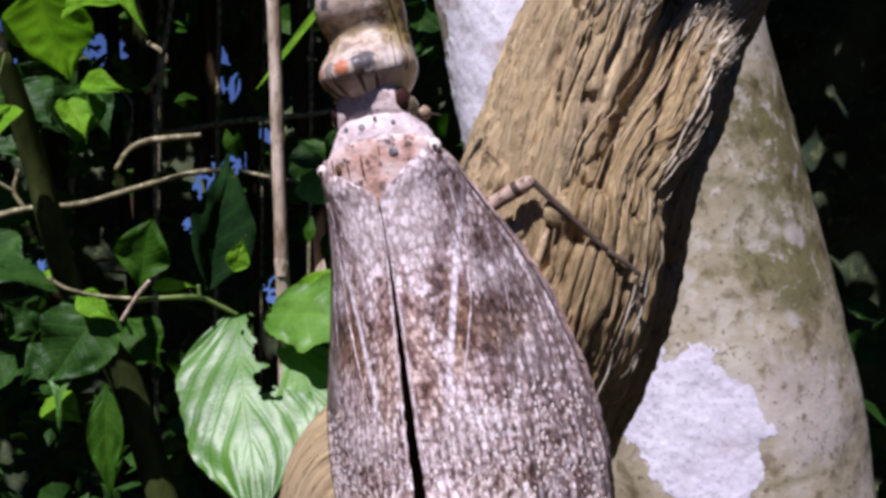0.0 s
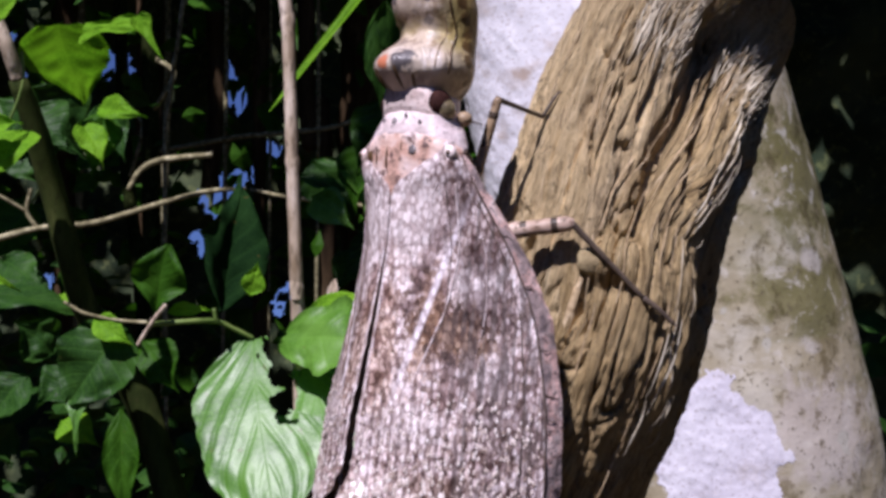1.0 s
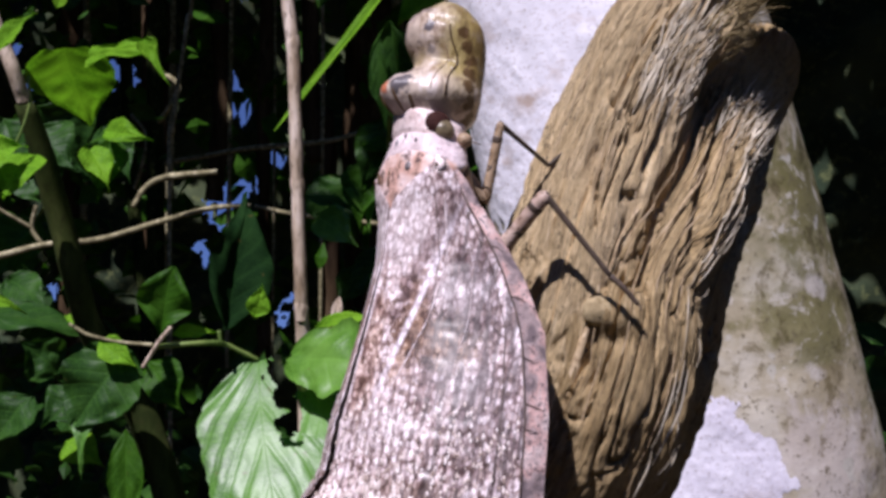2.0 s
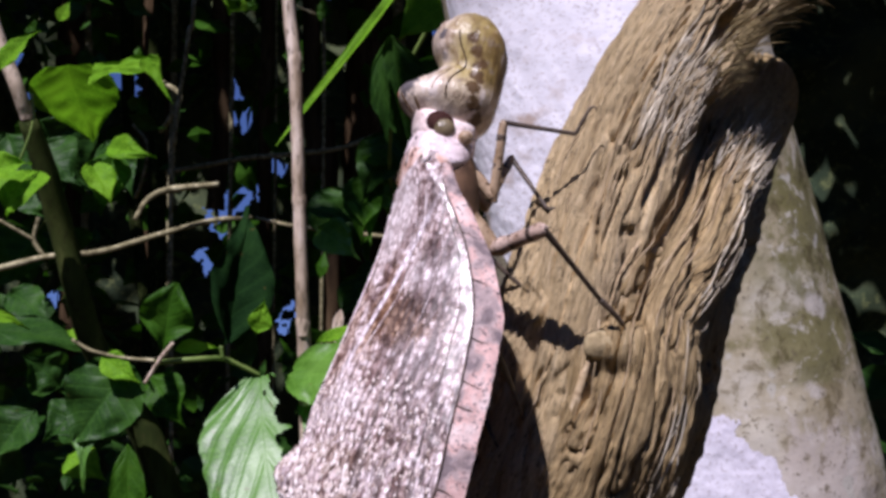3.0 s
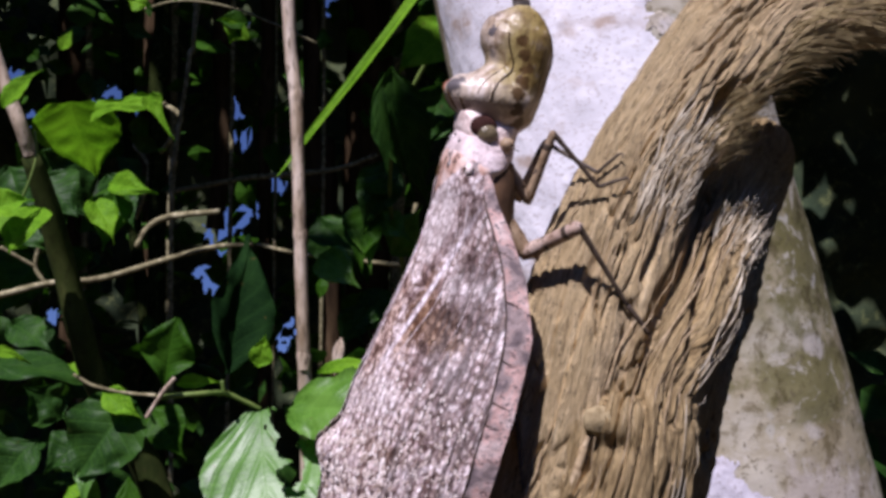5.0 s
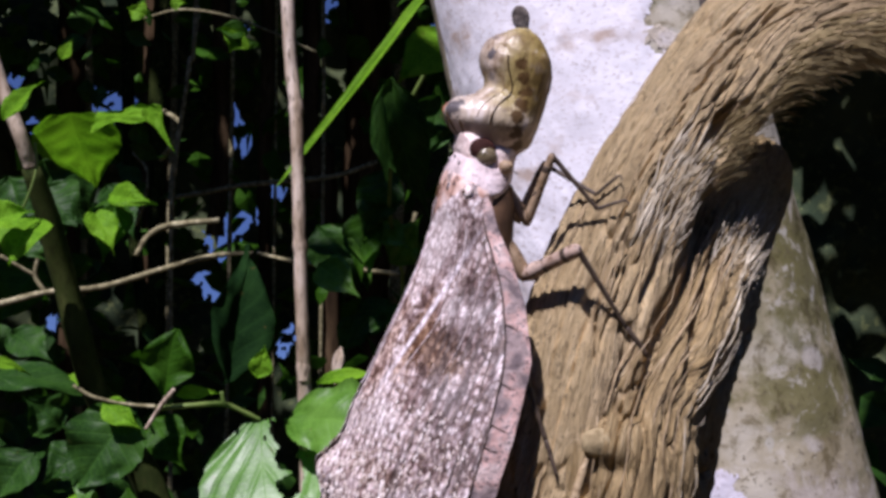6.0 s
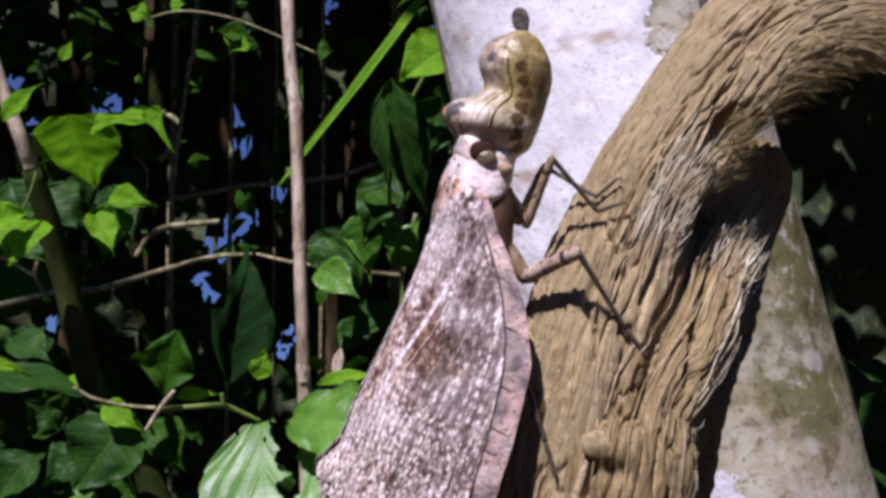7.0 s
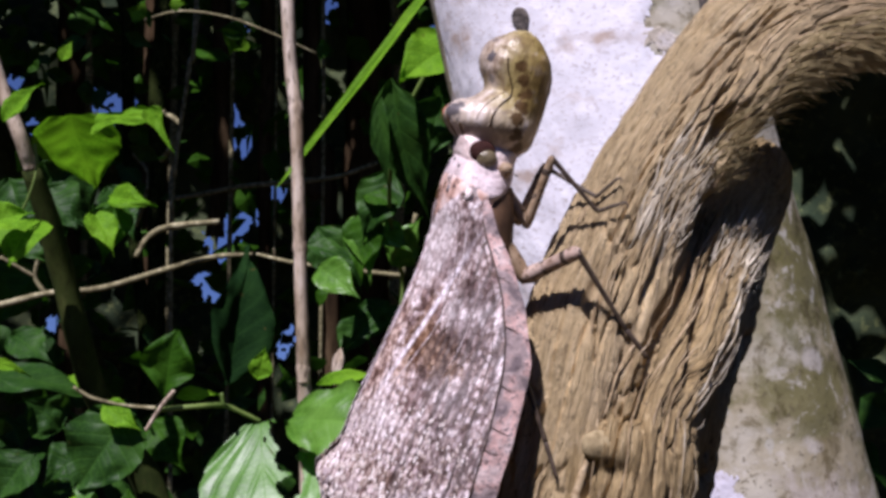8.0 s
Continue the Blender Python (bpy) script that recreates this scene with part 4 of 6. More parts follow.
def build_liana():
    liana = thing("liana", "thick twisted woody liana with stringy brown bark", "liana")
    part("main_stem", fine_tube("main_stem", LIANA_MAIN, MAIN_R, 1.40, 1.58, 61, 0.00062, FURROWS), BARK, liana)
    k = Vector((0.0229, 0.1585, 1.4702))
    swells = [(k + Vector((0, 0, 0.001)), (0.0042, 0.006, 0.0040), 0.0012), (k + Vector((0.0015, 0, -0.0036)), (0.0026, 0.006, 0.0018), -0.0028), (k + Vector((-0.0012, 0, -0.0075)), (0.0012, 0.006, 0.0045), -0.0022), (k + Vector((-0.0062, 0, -0.004)), (0.0022, 0.006, 0.0030), 0.0012)]
    part("side_stem", fine_tube("side_stem", LIANA_SIDE, SIDE_R, 1.40, 1.58, 71, 0.00080, swells + FURROWS), BARK_BROWN_DIM, liana)
    part("rear_stem", fine_tube("rear_stem", LIANA_REAR, REAR_R, 1.40, 1.58, 67, 0.00090, (), 170), BARK_BROWN_DIM, liana)
    part("knot", ball("knot", k + Vector((0, 0.0006, 0.0002)), (0.0026, 0.0013, 0.0022), 30, 20, None, 0.14), KNOT, liana, "rounded bark knot")
    part("bark_fold", tube("bark_fold", [k + Vector((-0.0016, 0.0012, -0.0022)), k + Vector((-0.0026, 0.0012, -0.0050)), k + Vector((-0.0036, 0.0012, -0.0085)), k + Vector((-0.0046, 0.0016, -0.0125))], [0.0003, 0.0006, 0.0007, 0.0003], 10, 30, 0.3, 4), BARK_STRAND, liana)
    part("lichen_spot", ball("lichen_spot", (0.0473, 0.1788, 1.5358), (0.0011, 0.0004, 0.0008), 18, 12, None, 0.4), LICHEN_GREY, liana, "small white lichen spot")
    strands("bark_strand", LIANA_MAIN, MAIN_R, 150, (-1.5, 1.5), (1.41, 1.545), 0.016, 0.00014, -0.0001, BARK_STRAND, liana, 5)
    strands("bark_strand", LIANA_SIDE, SIDE_R, 150, (-1.4, 1.6), (1.41, 1.505), 0.016, 0.00016, -0.0001, BARK_STRAND, liana, 6)
    strands("bast_fibre", LIANA_MAIN, MAIN_R, 100, (0.0, 0.8), (1.498, 1.513), 0.008, 0.00012, 0.0004, FIBRE, liana, 7, "silvery loose bast fibres", 0.002)
    strands("bast_fibre", LIANA_SIDE, SIDE_R, 60, (0.3, 1.4), (1.490, 1.499), 0.009, 0.00010, 0.0002, FIBRE, liana, 8, "silvery loose bast fibres", 0.0015)
    strands("bast_fibre", LIANA_SIDE, SIDE_R, 30, (0.9, 1.45), (1.44, 1.495), 0.009, 0.00024, 0.0007, FIBRE, liana, 9, "pale peeling edge fibres", 0.001)
    strands("root_fringe", LIANA_MAIN, MAIN_R, 900, (0.5, 1.6), (1.513, 1.60), 0.0055, 0.00009, 0.0002, FIBRE_DARK, liana, 10, "shaggy fringe of root fibres", 0.0045)


# ---- plants ----
def leaf_mesh(base, tip, width, face=(0, -1, 0.3), fold=0.25, droop=0.15, profile=None, wave=0.05, seed=1, nv=30, bites=(), quilt=0.012, nu=31, slant=0.22):
    """A leaf blade from base to tip. face: where its upper side looks. profile: half widths along it; bites: holes (across, along, radius)."""
    base, tip = np.asarray(base, float), np.asarray(tip, float)
    axis = tip - base
    length = np.linalg.norm(axis)
    axis /= length
    up = np.asarray(face, float)
    up = up - axis * (up @ axis)
    up /= np.linalg.norm(up)
    side = np.cross(axis, up)
    profile = profile or [0.02, 0.55, 0.88, 1.0, 0.95, 0.78, 0.52, 0.26, 0.08, 0.0]
    v = np.linspace(0, 1, nv)[:, None]
    u = np.linspace(-1, 1, nu)[None, :]
    fine = np.maximum(spline(np.array(profile, float)[:, None], 200)[:, 0], 0)
    half = np.interp(v, np.linspace(0, 1, 200), fine) * width / 2
    edge = 1 + 0.06 * vnoise(np.sign(u) * 3, v * 7, 0, seed) + 0.025 * vnoise(np.sign(u) * 3, v * 31, 0, seed + 3)
    across = u * half * edge
    lift = quilt * width * np.abs(np.sin((v - slant * np.abs(u)) * np.pi * (6 if slant < 0.5 else 5))) * np.clip(np.abs(u) * 3, 0, 1) + fold * np.abs(across) - droop * length * (v - 0.4) ** 2 * 1.6 + 1.9 * wave * width * fnoise(u * 1.3, v * 4.0, seed, 2, seed) * (0.3 + np.abs(u))
    bend = 0.07 * length * np.sin(v * 3.0 + seed) * v
    p = base + axis * (v * length)[..., None] + side * (across + bend * 0.5)[..., None] + up * lift[..., None]
    uv = np.stack(np.broadcast_arrays(u, v), -1)
    keep = None
    if bites:
        uu, vv = np.broadcast_arrays(u, v)
        keep = np.ones(uu.shape, bool)
        for a, b, r in bites:
            keep &= np.sqrt(((uu - a) * 0.5) ** 2 + ((vv - b) * length / width) ** 2) + 0.03 * fnoise(uu * 7, vv * 16, seed, 2, 7) > r
    return grid("leaf", p, False, uv, True, keep)


def leaf(parent, material, base, tip, width, label="", **more):
    return part("leaf", leaf_mesh(base, tip, width, **more), material, parent, label)


def stem(parent, name, points, radius, material, label="", nu=9, nv=40, rough=0.08, seed=1):
    return part(name, tube(name, points, radius, nu, nv, rough, seed), material, parent, label)


def build_vine():
    vine = thing("vine", "green climbing vine with toothed bright leaves", "vine")
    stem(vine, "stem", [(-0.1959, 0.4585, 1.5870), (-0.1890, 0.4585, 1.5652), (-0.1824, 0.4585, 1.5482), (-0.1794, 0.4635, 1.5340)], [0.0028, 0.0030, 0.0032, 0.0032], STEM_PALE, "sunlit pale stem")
    # Lower piece of the same stem; its dark tone stands for shade.
    stem(vine, "stem", [(-0.1794, 0.4635, 1.5340), (-0.1756, 0.4735, 1.5121), (-0.1715, 0.4836, 1.4842), (-0.1667, 0.4886, 1.4582), (-0.1634, 0.4986, 1.4336), (-0.1525, 0.5066, 1.4085), (-0.1393, 0.5105, 1.3834), (-0.1218, 0.5085, 1.3274), (-0.1008, 0.4985, 1.2727)], [0.0040, 0.0052, 0.0056, 0.006, 0.0062, 0.0070, 0.0074, 0.008, 0.009], STEM_OLIVE_SHADED, "olive stem, darkened for shade")
    stem(vine, "tendril", [(-0.1720, 0.4485, 1.5436), (-0.1713, 0.4485, 1.5329), (-0.1748, 0.4485, 1.5210), (-0.1795, 0.4486, 1.5114)], 0.0006, STEM_GREEN)
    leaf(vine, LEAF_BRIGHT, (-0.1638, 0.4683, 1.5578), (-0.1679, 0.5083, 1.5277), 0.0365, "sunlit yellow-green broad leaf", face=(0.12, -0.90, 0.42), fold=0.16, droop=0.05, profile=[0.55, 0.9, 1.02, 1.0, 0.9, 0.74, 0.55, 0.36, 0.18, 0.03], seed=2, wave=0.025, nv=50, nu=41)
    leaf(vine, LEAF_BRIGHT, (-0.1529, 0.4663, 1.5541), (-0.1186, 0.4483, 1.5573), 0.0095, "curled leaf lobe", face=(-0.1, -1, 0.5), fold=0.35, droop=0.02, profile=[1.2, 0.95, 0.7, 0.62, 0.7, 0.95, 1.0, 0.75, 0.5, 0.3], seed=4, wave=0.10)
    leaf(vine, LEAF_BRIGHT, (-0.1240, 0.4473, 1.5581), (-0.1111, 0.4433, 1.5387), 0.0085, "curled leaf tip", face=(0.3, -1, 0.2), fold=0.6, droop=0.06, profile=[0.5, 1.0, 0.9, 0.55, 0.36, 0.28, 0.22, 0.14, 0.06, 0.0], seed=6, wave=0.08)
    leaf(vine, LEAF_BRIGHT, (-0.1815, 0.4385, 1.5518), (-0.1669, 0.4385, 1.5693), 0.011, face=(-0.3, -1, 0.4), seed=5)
    leaf(vine, LEAF_DIM, (-0.2448, 0.6518, 1.5531), (-0.2165, 0.6660, 1.5102), 0.054, face=(0.3, -0.8, -0.4), seed=6)
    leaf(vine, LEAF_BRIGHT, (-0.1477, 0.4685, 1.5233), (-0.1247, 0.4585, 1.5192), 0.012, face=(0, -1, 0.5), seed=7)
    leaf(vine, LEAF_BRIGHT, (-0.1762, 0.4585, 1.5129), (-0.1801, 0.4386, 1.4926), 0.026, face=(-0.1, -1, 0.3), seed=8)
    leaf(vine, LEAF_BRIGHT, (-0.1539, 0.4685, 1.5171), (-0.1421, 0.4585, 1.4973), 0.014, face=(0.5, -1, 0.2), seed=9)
    leaf(vine, LEAF_DIM, (-0.2235, 0.5483, 1.5357), (-0.2094, 0.5383, 1.5074), 0.034, face=(-0.2, -0.9, 0.4), seed=181)
    leaf(vine, LEAF_DIM, (-0.2075, 0.5483, 1.5308), (-0.1838, 0.5383, 1.5103), 0.030, face=(0.2, -0.9, 0.4), seed=182)
    leaf(vine, LEAF_DIM, (-0.2110, 0.5483, 1.5142), (-0.1937, 0.5383, 1.4894), 0.030, face=(-0.1, -0.9, 0.4), seed=185)
    leaf(vine, LEAF_DIM, (-0.1726, 0.5483, 1.5323), (-0.1552, 0.5383, 1.5031), 0.020, face=(0.3, -0.9, 0.4), seed=186)
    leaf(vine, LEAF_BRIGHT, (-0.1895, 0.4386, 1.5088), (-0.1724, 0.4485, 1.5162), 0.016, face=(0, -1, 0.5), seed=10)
    # Broad leaf gets a dark green that stands in for shade.
    leaf(vine, LEAF_DIM, (-0.1403, 0.4765, 1.4278), (-0.1604, 0.4706, 1.3929), 0.033, "broad leaf with a drip tip", face=(-0.15, -0.97, 0.10), profile=[0.3, 0.85, 1.05, 1.1, 1.0, 0.8, 0.5, 0.12], droop=0.02, seed=11)
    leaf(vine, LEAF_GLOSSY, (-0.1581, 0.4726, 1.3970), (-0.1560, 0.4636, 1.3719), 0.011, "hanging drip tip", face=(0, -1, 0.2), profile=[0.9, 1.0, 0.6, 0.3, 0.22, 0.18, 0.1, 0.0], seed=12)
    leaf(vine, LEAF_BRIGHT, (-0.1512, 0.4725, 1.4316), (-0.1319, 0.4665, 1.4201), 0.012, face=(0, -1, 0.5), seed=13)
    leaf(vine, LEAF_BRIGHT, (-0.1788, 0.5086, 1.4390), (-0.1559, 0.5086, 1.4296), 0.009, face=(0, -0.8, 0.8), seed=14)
    leaf(vine, LEAF_DIM, (-0.2184, 0.4886, 1.4438), (-0.1545, 0.5086, 1.4296), 0.024, "leaf held level", face=(0.05, -0.45, 0.9), fold=0.1, droop=0.1, seed=15)
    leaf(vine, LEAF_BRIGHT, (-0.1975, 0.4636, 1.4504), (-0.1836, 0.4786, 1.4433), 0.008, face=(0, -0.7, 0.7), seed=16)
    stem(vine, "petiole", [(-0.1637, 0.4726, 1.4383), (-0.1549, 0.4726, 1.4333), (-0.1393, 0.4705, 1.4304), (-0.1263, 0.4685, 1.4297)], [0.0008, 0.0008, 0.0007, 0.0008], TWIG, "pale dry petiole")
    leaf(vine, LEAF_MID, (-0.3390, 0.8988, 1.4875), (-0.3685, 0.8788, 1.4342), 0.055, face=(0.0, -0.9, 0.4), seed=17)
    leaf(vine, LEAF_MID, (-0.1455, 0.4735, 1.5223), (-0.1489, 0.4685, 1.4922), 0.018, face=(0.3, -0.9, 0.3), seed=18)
    leaf(vine, LEAF_DIM, (-0.2139, 0.5586, 1.3930), (-0.2332, 0.5487, 1.3658), 0.030, face=(-0.1, -0.9, 0.4), seed=19)
    leaf(vine, LEAF_DIM, (-0.2062, 0.5786, 1.4015), (-0.2238, 0.5687, 1.4212), 0.028, face=(0.1, -0.8, 0.5), seed=20)
    leaf(vine, LEAF_DIM, (-0.2420, 0.5987, 1.4519), (-0.2109, 0.5786, 1.4383), 0.022, face=(0.1, -0.8, 0.6), seed=31)
    leaf(vine, LEAF_DIM, (-0.1872, 0.5586, 1.3931), (-0.2056, 0.5486, 1.3775), 0.026, face=(-0.1, -0.85, 0.5), seed=32)
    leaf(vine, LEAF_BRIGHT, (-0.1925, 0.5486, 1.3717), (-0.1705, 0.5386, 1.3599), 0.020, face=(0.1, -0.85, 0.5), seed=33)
    stem(vine, "petiole", [(-0.1772, 0.4886, 1.4996), (-0.2419, 0.6586, 1.4960), (-0.3204, 0.8588, 1.4903), (-0.3390, 0.8938, 1.4852)], 0.0008, STEM_GREEN, nv=12)
    stem(vine, "petiole", [(-0.1176, 0.4665, 1.4375), (-0.1238, 0.4685, 1.4302), (-0.1310, 0.4705, 1.4195)], [0.0009, 0.0010, 0.0008], STEM_PALE)
    return vine


def build_shrub():
    shrub = thing("shrub", "broad-leaved shrub with glossy insect-eaten leaves", "shrub")
    stem(shrub, "stem", [(-0.1268, 0.4705, 1.4284), (-0.1101, 0.4735, 1.4296), (-0.0994, 0.4825, 1.4288), (-0.0913, 0.4875, 1.4245), (-0.0842, 0.4915, 1.4202)], [0.0011, 0.0012, 0.0012, 0.0011, 0.001], STEM_GREEN)
    stem(shrub, "stem", [(-0.0985, 0.4785, 1.4294), (-0.0993, 0.4785, 1.4350)], 0.0009, STEM_GREEN, nv=8)
    leaf(shrub, LEAF_GLOSSY, (-0.0839, 0.4895, 1.4213), (-0.0681, 0.4245, 1.3514), 0.055, "large glossy leaf chewed at one side", face=(-0.07, -0.82, 0.56), fold=-0.13, droop=0.10, quilt=0.010, slant=0.62, wave=0.020, nu=81, profile=[0.25, 0.75, 0.98, 1.05, 1.05, 0.98, 0.82, 0.5, 0.15], seed=21, nv=150, bites=[(-0.62, 0.10, 0.17), (-0.58, 0.24, 0.17), (-0.50, 0.37, 0.13), (-0.42, 0.47, 0.08), (-1.0, 0.14, 0.26), (-1.0, 0.34, 0.27), (-0.10, 0.10, 0.025)])
    leaf(shrub, LEAF_GLOSSY, (-0.0631, 0.5064, 1.4115), (-0.0363, 0.4484, 1.3574), 0.044, "glossy leaf in hard sunlight", face=(-0.02, -0.82, 0.57), fold=-0.05, droop=0.10, quilt=0.010, slant=0.62, wave=0.015, nu=61, profile=[0.1, 0.45, 0.8, 1.0, 1.0, 0.9, 0.6, 0.2, 0.0], seed=22, nv=100, bites=[(0.95, 0.22, 0.22), (0.8, 0.30, 0.12)])
    leaf(shrub, LEAF_FRESH, (-0.0749, 0.4984, 1.4202), (-0.0252, 0.4684, 1.4227), 0.033, "fresh green leaf", face=(0.05, -0.85, 0.5), fold=0.1, droop=0.12, profile=[0.15, 0.6, 0.85, 1.0, 1.2, 0.95, 0.7, 0.2], seed=23, nv=60, nu=41, quilt=0.006)
    leaf(shrub, LEAF_BRIGHT, (-0.1201, 0.4785, 1.4334), (-0.0997, 0.4805, 1.4352), 0.008, face=(0, -0.8, 0.6), seed=24)
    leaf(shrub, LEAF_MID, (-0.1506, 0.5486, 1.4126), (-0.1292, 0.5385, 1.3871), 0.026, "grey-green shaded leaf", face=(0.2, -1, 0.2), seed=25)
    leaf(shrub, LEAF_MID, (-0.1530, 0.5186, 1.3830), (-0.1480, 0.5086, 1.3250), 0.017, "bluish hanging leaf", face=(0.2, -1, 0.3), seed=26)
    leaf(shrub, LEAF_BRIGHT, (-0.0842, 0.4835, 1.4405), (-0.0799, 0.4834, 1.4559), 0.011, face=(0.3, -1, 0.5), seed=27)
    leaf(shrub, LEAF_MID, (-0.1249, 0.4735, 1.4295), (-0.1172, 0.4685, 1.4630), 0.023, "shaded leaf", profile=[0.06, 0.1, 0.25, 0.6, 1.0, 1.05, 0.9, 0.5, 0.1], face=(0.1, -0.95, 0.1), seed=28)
    # Near-black blade: the shade is painted into this leaf's colour.
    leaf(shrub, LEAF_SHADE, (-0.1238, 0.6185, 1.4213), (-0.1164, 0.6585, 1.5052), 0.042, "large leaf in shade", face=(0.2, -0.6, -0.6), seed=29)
    leaf(shrub, LEAF_BRIGHT, (-0.0661, 0.5584, 1.4291), (-0.0301, 0.5484, 1.4377), 0.010, face=(0, -0.7, 0.7), seed=30)


def build_sapling():
    s = thing("sapling", "straight thin pale sapling stem with bark nodes", "sapling")
    stem(s, "stem", [(-0.0751, 0.4843, 1.7208), (-0.0734, 0.4884, 1.6527), (-0.0720, 0.4904, 1.6144), (-0.0706, 0.4924, 1.5835), (-0.0682, 0.4924, 1.5626), (-0.0672, 0.4934, 1.5288), (-0.0663, 0.4954, 1.4895), (-0.0652, 0.4984, 1.4472), (-0.0646, 0.5034, 1.4146), (-0.0640, 0.5085, 1.3491), (-0.0633, 0.5185, 1.2088), (-0.0640, 0.5587, 0.8610), (-0.0621, 0.5990, -0.1039)], [0.0029, 0.0030, 0.0031, 0.0030, 0.0031, 0.0030, 0.0031, 0.0032, 0.0033, 0.0034, 0.0037, 0.0045, 0.006], STEM_PALE, "", 14, 260, 0.07, 81)
    for p in ((-0.0682, 0.4924, 1.5634), (-0.0665, 0.4949, 1.5000), (-0.0652, 0.4984, 1.4432), (-0.0726, 0.4904, 1.6196)):
        x, y, z = p
        part("bark_node", tube("bark_node", [(x - 0.0002, y, z + 0.005), (x, y, z), (x + 0.0002, y, z - 0.0055)], [0.0027, 0.0033, 0.0027], 14, 10, 0.12, 7, caps=False), STEM_PALE, s)


def build_twigs():
    t = thing("dead_twig", "long dry grey twig with a broken side shoot", "twig", "dry twigs behind the tree")
    stem(t, "shoot", [(-0.3985, 0.7989, 1.4442), (-0.3309, 0.7988, 1.4571), (-0.2971, 0.7987, 1.4657), (-0.2549, 0.7987, 1.4700), (-0.2042, 0.7986, 1.4850), (-0.1704, 0.7985, 1.4936), (-0.1421, 0.7985, 1.4958)], [0.0022, 0.0026, 0.0022, 0.0023, 0.0020, 0.0020, 0.0013], TWIG, seed=91)
    stem(t, "shoot", [(-0.2971, 0.7987, 1.4657), (-0.3048, 0.7987, 1.4783), (-0.3015, 0.7987, 1.4952)], 0.0016, TWIG, nv=12)
    stem(t, "shoot", [(-0.3048, 0.7987, 1.4783), (-0.3269, 0.7888, 1.4931)], 0.0014, TWIG, nv=12)
    t = thing("dead_twig", "thin dry twig bent upward at its end", "twig", "dry twigs behind the tree")
    stem(t, "shoot", [(-0.1422, 0.8185, 1.4957), (-0.1113, 0.7985, 1.4896), (-0.0673, 0.7784, 1.4846), (-0.0290, 0.7684, 1.4809)], [0.0012, 0.0015, 0.0016, 0.0016], TWIG, seed=92)
    stem(t, "shoot", [(-0.0290, 0.7684, 1.4809), (-0.0250, 0.7683, 1.5004), (-0.0194, 0.7683, 1.5256)], [0.0018, 0.0017, 0.0016], TWIG, nv=14)
    t = thing("dead_twig", "dry brown twig crossing behind the sapling", "twig", "dry twigs behind the tree")
    stem(t, "shoot", [(-0.4628, 1.7247, 1.5755), (-0.3944, 1.7245, 1.5865), (-0.3216, 1.7245, 1.6005), (-0.2395, 1.7242, 1.6080), (-0.1667, 1.7242, 1.6175), (-0.1048, 1.7242, 1.6396)], [0.0031, 0.0042, 0.0044, 0.0044, 0.0040, 0.0032], TWIG, seed=93)
    t = thing("dead_twig", "short crooked dry twig", "twig", "dry twigs behind the tree")
    stem(t, "shoot", [(-0.2182, 0.7586, 1.4937), (-0.2121, 0.7686, 1.5079), (-0.1993, 0.7786, 1.5155), (-0.1630, 0.7785, 1.5197)], [0.0016, 0.002, 0.0024, 0.002], TWIG, nv=20, seed=94)
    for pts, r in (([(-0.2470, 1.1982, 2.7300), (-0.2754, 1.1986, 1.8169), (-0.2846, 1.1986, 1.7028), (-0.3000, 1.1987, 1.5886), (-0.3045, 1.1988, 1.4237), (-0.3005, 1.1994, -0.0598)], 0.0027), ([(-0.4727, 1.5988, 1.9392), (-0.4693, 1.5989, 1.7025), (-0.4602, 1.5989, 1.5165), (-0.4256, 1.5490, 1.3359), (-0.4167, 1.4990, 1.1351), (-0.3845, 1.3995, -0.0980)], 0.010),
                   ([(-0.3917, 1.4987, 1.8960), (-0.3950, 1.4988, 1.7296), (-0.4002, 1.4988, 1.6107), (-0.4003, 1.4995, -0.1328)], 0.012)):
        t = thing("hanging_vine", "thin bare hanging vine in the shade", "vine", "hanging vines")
        # Thicker strands take the stem colour that has shade in it.
        stem(t, "strand", pts, r, TWIG if r < 0.004 else STEM_SHADED, seed=int(r * 1e5))
        a, b = Vector(pts[1]), Vector(pts[2])
        stem(t, "tendril", [a.lerp(b, 0.3), a.lerp(b, 0.5) + Vector((3 * r, -2 * r, 0)), a.lerp(b, 0.75) + Vector((2 * r, -2 * r, 0)), a.lerp(b, 0.95)], r * 0.3, TWIG, nv=16)


